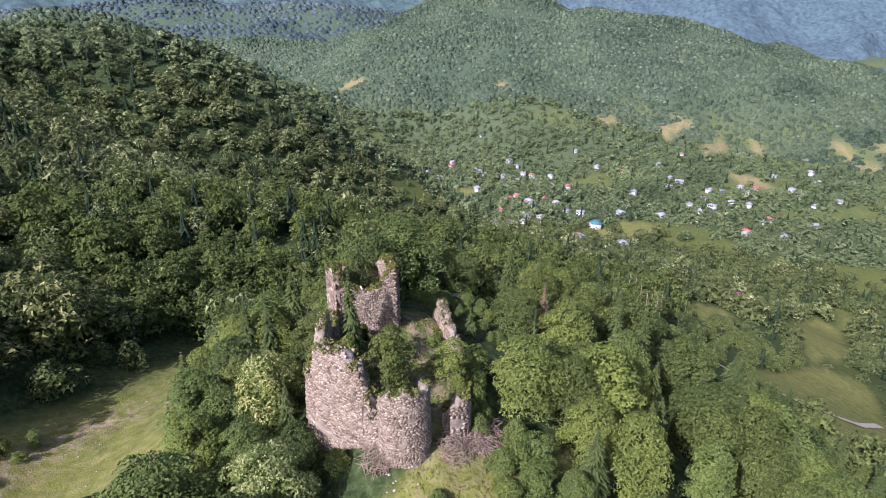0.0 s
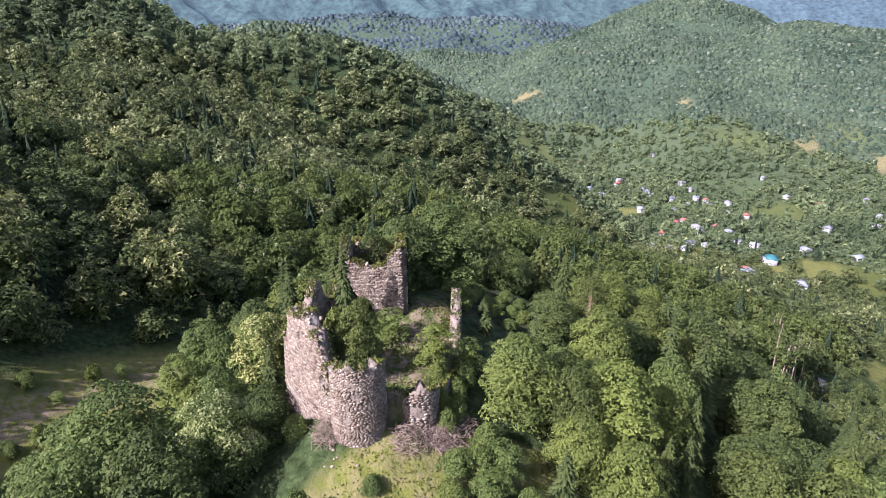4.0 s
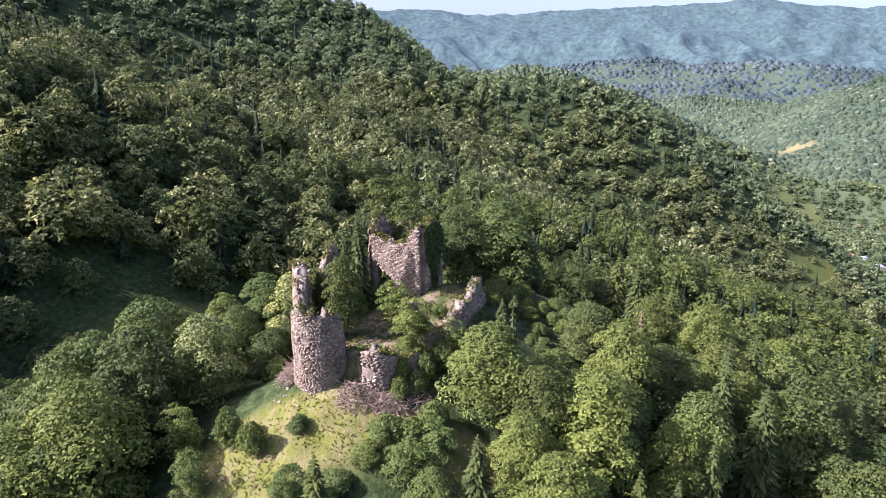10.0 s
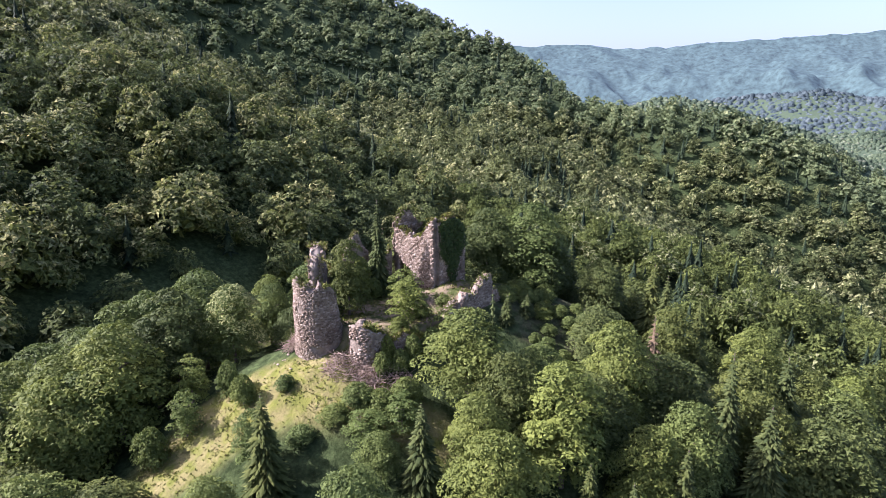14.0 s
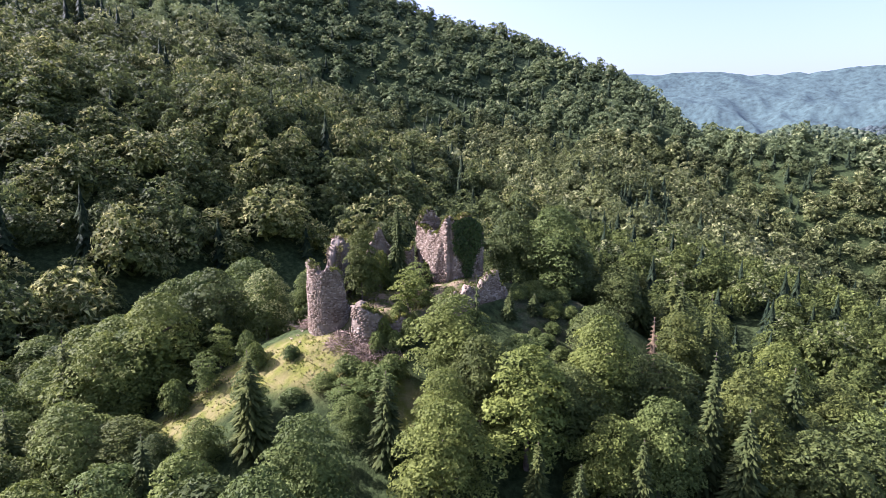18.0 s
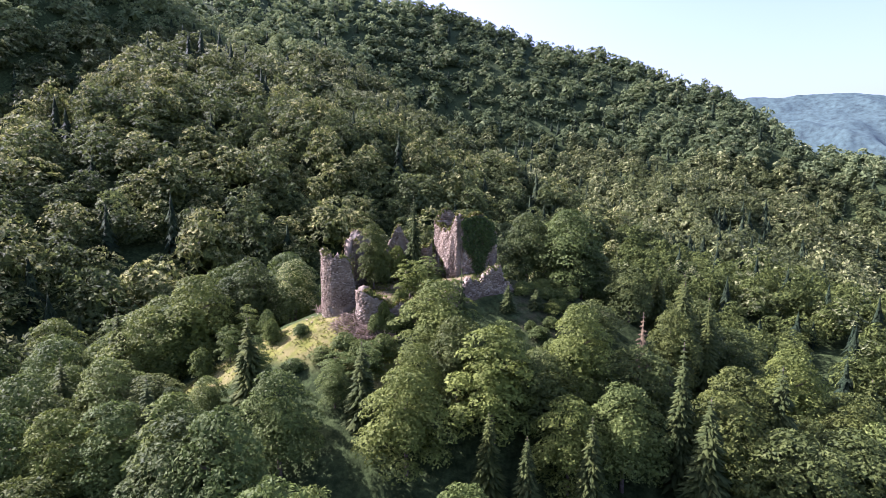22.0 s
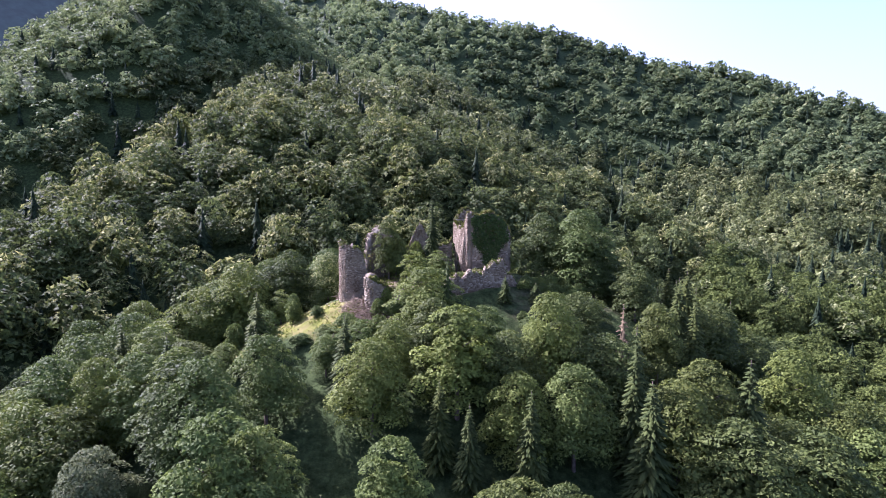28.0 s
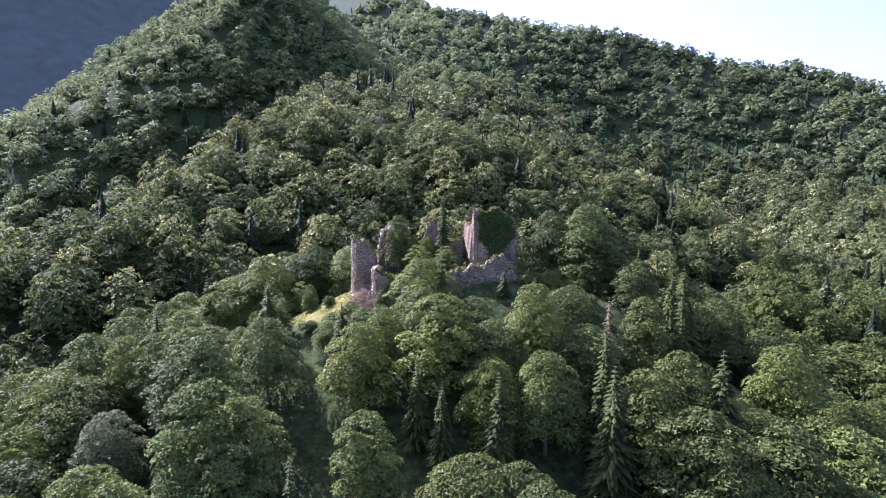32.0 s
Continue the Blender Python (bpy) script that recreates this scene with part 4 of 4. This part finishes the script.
def woods(tag, step, lo, hi, box, tmpl, mat_a, mat_b, con=0.2, chest=0.2, sink=1.2, words="mixed broadleaf woods"):
    x, y = scatter(wrng, step, *box)
    d = np.hypot(x - 12, y + 4)
    z = ground_z(x, y)
    valley = (z < -100) & (d > 150) & (d < 900)
    ok = (d >= lo) & (d < hi) & seen_side(x, y) & ~behind_crest(x, y) & (open_land(x, y) < 0.4) & (inside(x, y, MEADOW) < -2) & (inside(x + 6, y - 1.6, MEADOW) < 0) & (~valley | (wrng.random(len(x)) < np.where(valley_patch(x, y) > 0.1, 0.35, 1.0)))
    x, y, d, valley = x[ok], y[ok], d[ok], valley[ok]
    q = wrng.random(len(x))
    patch = np.sin(x / 23 + 2 * np.sin(y / 41)) * np.sin(y / 29 + np.sin(x / 33))
    shade = np.max([inside(x + 0.995 * g, y - 0.09 * g, MEADOW) for g in (6, 12)], 0) > -2
    shade2 = ~shade & (np.max([inside(x + 0.995 * g, y - 0.09 * g, MEADOW) for g in (19, 26)], 0) > -2)
    is_con = (q < con * (1 + patch)) & ~shade
    is_ch = (~is_con) & (q > 1 - chest * (1 - 0.8 * patch)) & ~((x > 30) & (y < 60) & (d < 200)) & ~((x > 110) & (y < 170) & (wrng.random(len(x)) < 0.75))
    size = wrng.uniform(0.72, 1.36, len(x)) * np.where(valley, 0.82, 1) * np.where(shade, 0.62, 1) * np.where(shade2, 0.85, 1) * np.where(((x > 72) & (x < 240) & (y < 12)), 0.52, 1)
    tall = wrng.uniform(0.85, 1.2, len(x))
    s = ~is_con & ~is_ch
    grow("woods_" + tag, words + " of dense green crowns", tmpl, x[s], y[s], size[s], tall[s], sink, wrng, [mat_a])
    s = is_ch
    grow("chestnut_woods_" + tag, "chestnut trees in cream blossom among the woods", tmpl, x[s], y[s], size[s] * 1.12, tall[s], sink + 0.5, wrng, [mat_a, mat_b], 0.52)
    s = is_con
    grow("spruce_woods_" + tag, "dark pointed spruces among the woods", T_CON, x[s], y[s], size[s], tall[s], 0.0, wrng, [SPRUCE_FAR])


WEST = -235.0
woods("near", 7.6, NEAR_R, 200, (-220, 30, -110, 210), T_NEAR, WOODS_NEAR, BLOSSOM_FAR, con=0.12, chest=0.22, sink=-1.5)
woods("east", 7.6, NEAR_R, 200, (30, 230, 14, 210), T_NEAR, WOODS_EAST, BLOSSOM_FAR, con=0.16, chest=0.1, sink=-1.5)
woods("south", 7.6, NEAR_R, 200, (30, 230, -110, 14), T_NEAR, WOODS_NEAR, BLOSSOM_FAR, con=0.14, chest=0.2, sink=-1.5)
woods("middle", 9.2, 200, 470, (WEST, 500, -150, 480), T_MID, WOODS, BLOSSOM_FAR, con=0.18, chest=0.34, sink=-2.8)
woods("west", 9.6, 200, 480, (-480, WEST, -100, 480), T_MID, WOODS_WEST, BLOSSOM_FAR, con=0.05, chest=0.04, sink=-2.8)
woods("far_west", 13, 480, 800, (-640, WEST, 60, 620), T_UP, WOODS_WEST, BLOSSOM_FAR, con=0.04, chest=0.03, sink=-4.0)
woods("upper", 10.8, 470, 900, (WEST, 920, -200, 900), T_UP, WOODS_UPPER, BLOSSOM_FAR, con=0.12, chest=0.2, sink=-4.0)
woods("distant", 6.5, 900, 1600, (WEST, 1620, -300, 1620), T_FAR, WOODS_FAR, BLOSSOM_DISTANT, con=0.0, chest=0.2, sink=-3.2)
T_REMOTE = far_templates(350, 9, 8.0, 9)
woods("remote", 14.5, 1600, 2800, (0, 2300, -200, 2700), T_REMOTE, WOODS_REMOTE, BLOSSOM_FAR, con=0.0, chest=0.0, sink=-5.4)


# ---------------------------------------------------------------- brushwood, rubble, village
def brush_heap(x, y, r, h, seed, label):
    rng = np.random.default_rng(seed)
    sp = Soup()
    for _ in range(230):
        a, q = rng.uniform(0, 6.28), math.sqrt(rng.random()) * r
        p = np.array([x + q * math.cos(a), y + q * math.sin(a), 0])
        p[2] = float(ground_z(p[0], p[1])) + rng.uniform(0, h) * (1 - q / r * 0.7)
        d = unit(np.array([rng.normal(), rng.normal(), rng.normal(0.15, 0.45)]))
        sp.add(*tube(p - d * rng.uniform(0.3, 0.7), p + d * rng.uniform(0.4, 1.1), 0.035, 0.012, 4))
    ob = tagged(new("brush_heap"), label, "brushwood", "brush heaps below the walls")
    part("tangle", sp.mesh("tangle", [TWIG]), ob, kind="stuff")
    return ob


brush_heap(-0.6, 2.6, 1.7, 1.5, 31, "heap of dry grey-brown branches against the wall")
brush_heap(4.6, -2.6, 1.8, 1.4, 32, "heap of dry brown twigs beside the round tower")
brush_heap(9.4, -3.4, 2.2, 1.2, 33, "spread of dead grey branches on the grass")
brush_heap(7.2, -3.6, 1.3, 0.9, 34, "low heap of dry twigs on the grass")


def fallen_stone(x, y, s, rng):
    v = ICO2[0] * np.array([s, s * rng.uniform(0.7, 1), s * 0.6]) * rng.uniform(0.8, 1.15, (42, 1))
    ob = new("fallen_stone", mesh_np("fallen_stone", v, ICO2[1], [STONE]))
    ob.location = (x, y, float(ground_z(x, y)) + s * 0.15)
    ob.rotation_euler = (0, 0, rng.uniform(0, 6))
    return tagged(ob, "pale fallen stone lying in the grass", "stone", "fallen stones")


srng = np.random.default_rng(41)
for _ in range(7):
    fallen_stone(-1.6 + srng.normal(0, 0.9), -0.2 + srng.normal(0, 0.8), srng.uniform(0.08, 0.18), srng)
for _ in range(24):
    a = srng.random(2)
    fallen_stone(-18 + 36 * a[0] + srng.normal(0, 3), 44 + 24 * a[0] + srng.normal(0, 6), srng.uniform(0.09, 0.18), srng)

WALL_W = plain_mat("white_render", [(0.3, (0.34, 0.325, 0.30)), (0.7, (0.46, 0.44, 0.41))], 0.8, bump=0.2)
WALL_P = plain_mat("pink_render", [(0.3, (0.62, 0.40, 0.40)), (0.7, (0.72, 0.50, 0.49))], 0.8, bump=0.2)
ROOF = {n: plain_mat(n + "_roof", [(0.3, tuple(q * 0.85 for q in c)), (0.7, c)], 0.6, rough=0.6, bump=0.3, bscale=4)
        for n, c in (("grey", (0.24, 0.25, 0.26)), ("teal", (0.03, 0.14, 0.13)), ("pink", (0.40, 0.15, 0.17)), ("rust", (0.36, 0.12, 0.08)), ("white", (0.24, 0.235, 0.225)))}
GLASS = plain_mat("dark_window", [(0.3, (0.03, 0.035, 0.04)), (0.7, (0.06, 0.07, 0.08))], 1.0, rough=0.15, bump=0)
WOOD = plain_mat("door_wood", [(0.3, (0.12, 0.07, 0.04)), (0.7, (0.22, 0.14, 0.08))], 3.0)


def box_mesh(name, lo, hi, m):
    v = [(x, y, z) for x in (lo[0], hi[0]) for y in (lo[1], hi[1]) for z in (lo[2], hi[2])]
    t = [[0, 1, 3], [0, 3, 2], [4, 6, 7], [4, 7, 5], [0, 4, 5], [0, 5, 1], [2, 3, 7], [2, 7, 6], [0, 2, 6], [0, 6, 4], [1, 5, 7], [1, 7, 3]]
    return mesh_np(name, v, t, [m])


def house(x, y, w, d, h, roof, turn, wall=None, words="", hip=False):
    """A village house: walls, an overhanging roof, windows and a door."""
    ob = tagged(new("house"), words or "small white village house with a %s metal roof" % roof, "house", "village houses")
    part("wall", box_mesh("wall", (-w / 2, -d / 2, -2.5), (w / 2, d / 2, h), wall or WALL_W), ob)
    e, r = 0.6, d * 0.28
    k = d * 0.45 if hip else 0.0
    v = [(-w / 2 - e, -d / 2 - e, h - 0.1), (w / 2 + e, -d / 2 - e, h - 0.1), (w / 2 + e, d / 2 + e, h - 0.1), (-w / 2 - e, d / 2 + e, h - 0.1), (-w / 2 - e + k, 0, h + r), (w / 2 + e - k, 0, h + r)]
    v += [(a, b, c + 0.15) for a, b, c in v]
    t = [[6, 7, 11], [6, 11, 10], [8, 9, 10], [8, 10, 11], [6, 10, 9], [7, 8, 11], [0, 5, 1], [0, 4, 5], [2, 4, 3], [2, 5, 4], [0, 3, 4], [1, 5, 2], [0, 1, 7], [0, 7, 6], [1, 2, 8], [1, 8, 7], [2, 3, 9], [2, 9, 8], [3, 0, 6], [3, 6, 9]]
    part("roof", mesh_np("roof", v, t, [ROOF[roof]]), ob, roof + " sheet-metal roof")
    n = max(int(w / 2.6), 2)
    for s in (-1, 1):
        for i in range(n):
            cx = -w / 2 + w * (i + 0.5) / n
            for z0 in ([1.0, 3.6] if h > 4.5 else [1.0]):
                if s < 0 and i == n // 2 and z0 < 2:
                    part("door", box_mesh("door", (cx - 0.5, s * d / 2 - 0.05, 0), (cx + 0.5, s * d / 2 + 0.05, 2.1), WOOD), ob)
                    continue
                part("window", box_mesh("window", (cx - 0.5, s * d / 2 - 0.04, z0), (cx + 0.5, s * d / 2 + 0.04, z0 + 1.3), GLASS), ob)
    ob.location = (x, y, float(ground_z(x, y)))
    ob.rotation_euler = (0, 0, turn)
    return ob


house(461, 131, 10, 8, 5.4, "teal", 0.5, words="white two-storey village house with a teal roof", hip=True)
house(426, 95, 11, 8, 3.4, "grey", 0.3)
house(405, 124, 10, 8, 5.0, "grey", 0.9, hip=True)
house(300, -7, 13, 9, 3.2, "pink", 0.35, WALL_P, "long pink farmhouse with a pink-red roof")
house(225, 61, 7, 5, 3.0, "white", 1.0, words="small whitewashed hut at the field's edge")
hrng = np.random.default_rng(77)
for hx, hy in ((523, 226), (428, 199), (525, 127), (541, 93), (622, 82), (650, 27), (601, 3), (629, -35), (734, -7), (817, -68), (827, -49), (627, 223), (617, 306), (630, 391),
               (564, 367), (551, 306), (644, 276), (535, 256), (622, 59), (556, -13), (623, 143), (790, -30), (700, 110), (690, 60), (760, 150), (720, 220), (850, -20), (680, 330)):
    house(hx, hy, hrng.uniform(6.5, 9), hrng.uniform(5.5, 7), hrng.choice([3.0, 4.8]), str(hrng.choice(["grey", "white", "white", "grey", "rust"])), hrng.uniform(0, 3.1), hip=bool(hrng.random() < 0.4))


for _ in range(52):
    k = hrng.integers(0, 5)
    hx, hy = ((470, 160), (560, 250), (620, 60), (720, 60), (660, 330))[k] + hrng.normal(0, 1, 2) * ((60, 50), (60, 70), (70, 60), (80, 70), (60, 60))[k]
    if ground_z(hx, hy) < -112:
        house(float(hx), float(hy), hrng.uniform(5, 7.5), hrng.uniform(4.5, 6), hrng.choice([2.6, 3.0, 4.4]), str(hrng.choice(["grey", "white", "white", "rust"])), hrng.uniform(0, 3.1), hip=bool(hrng.random() < 0.4))


def dirt_road(name, nodes, width, label):
    pts = np.array(nodes, float)
    s = np.concatenate([[0], np.cumsum(np.hypot(*np.diff(pts, axis=0).T))])
    u = np.linspace(0, s[-1], int(s[-1] / 2) + 2)
    x, y = np.interp(u, s, pts[:, 0]), np.interp(u, s, pts[:, 1])
    tx, ty = np.gradient(x), np.gradient(y)
    k = np.hypot(tx, ty)
    rows = []
    for o in (-0.5, -0.2, 0.2, 0.5):
        px, py = x - ty / k * width * o, y + tx / k * width * o
        rows.append(np.stack([px, py, ground_z(px, py) + 0.35], -1))
    v = np.array(rows).reshape(-1, 3)
    n = len(u)
    i, j = np.meshgrid(np.arange(3), np.arange(n - 1), indexing="ij")
    p = i * n + j
    t = np.stack([p, p + 1, p + n + 1, p, p + n + 1, p + n], -1).reshape(-1, 3)
    return tagged(new(name, mesh_np(name, v, t, [TRACK])), label, "road", kind="structure")


TRACK = plain_mat("pale_track", [(0.3, (0.26, 0.21, 0.15)), (0.7, (0.38, 0.33, 0.26))], 0.5)
dirt_road("road", [(170, -60), (150, -52), (138, -40), (128, -26), (134, -12), (150, 0), (172, 8)], 2.4, "pale dirt track across the field")


def bare_tree(x, y, h, seed):
    """A tall thin tree with a bare pale trunk and a narrow sparse crown."""
    rng = np.random.default_rng(seed)
    t = tagged(new("poplar_tree"), "tall thin tree with a bare pale trunk", "tree", "trees along the track")
    sp = Soup()
    sp.add(*tube((0, 0, -0.5), (rng.normal(0, 0.5), rng.normal(0, 0.5), h), 0.22, 0.05, 6))
    part("trunk", sp.mesh("trunk", [TWIG]), t)
    part("crown", crown(rng, 1.5, h * 0.6, h * 0.4, 10, 420, 0.5, [LEAF_DARK]), t)
    t.location = (x, y, float(ground_z(x, y)))
    return t


for k in range(16):
    bare_tree(118 + k * 3.1 + srng.normal(0, 3), 2 + k * 1.1 + srng.normal(0, 4), srng.uniform(12, 18), 500 + k)


def grass_tufts(poly, count, seed, label, size=0.3):
    """Tussocks standing out of the turf."""
    rng = np.random.default_rng(seed)
    p = np.array(poly)
    lo, hi = p.min(0), p.max(0)
    x, y = rng.uniform(lo[0], hi[0], count), rng.uniform(lo[1], hi[1], count)
    keep = (inside(x, y, poly) > -0.5) & (np.sin(x * 0.9 + 2 * np.sin(y * 0.7)) * np.sin(y * 1.1) + rng.normal(0, 0.5, count) > -0.1)
    x, y = x[keep], y[keep]
    c = np.stack([x, y, ground_z(x, y) + 0.08], -1)
    sp = Soup()
    sp.add(*leaves(rng, c[::3], np.array([0, 0, 0.3]), size, 1.0, 0.4), 1)
    sp.add(*leaves(rng, c[1::3], np.array([0, 0, 0.3]), size, 1.0, 0.4), 0)
    sp.add(*leaves(rng, c[2::3], np.array([0, 0, 0.3]), size, 1.0, 0.4), 0)
    return tagged(new("grass", sp.mesh("grass", [TUFT, TUFT_DRY])), label, "grass", kind="stuff")


grass_tufts(LAWN, 5200, 61, "rough yellow-green grass on the slope below the ruin")
grass_tufts(COURT, 5200, 62, "dry grass and weeds inside the ruined walls", 0.4)
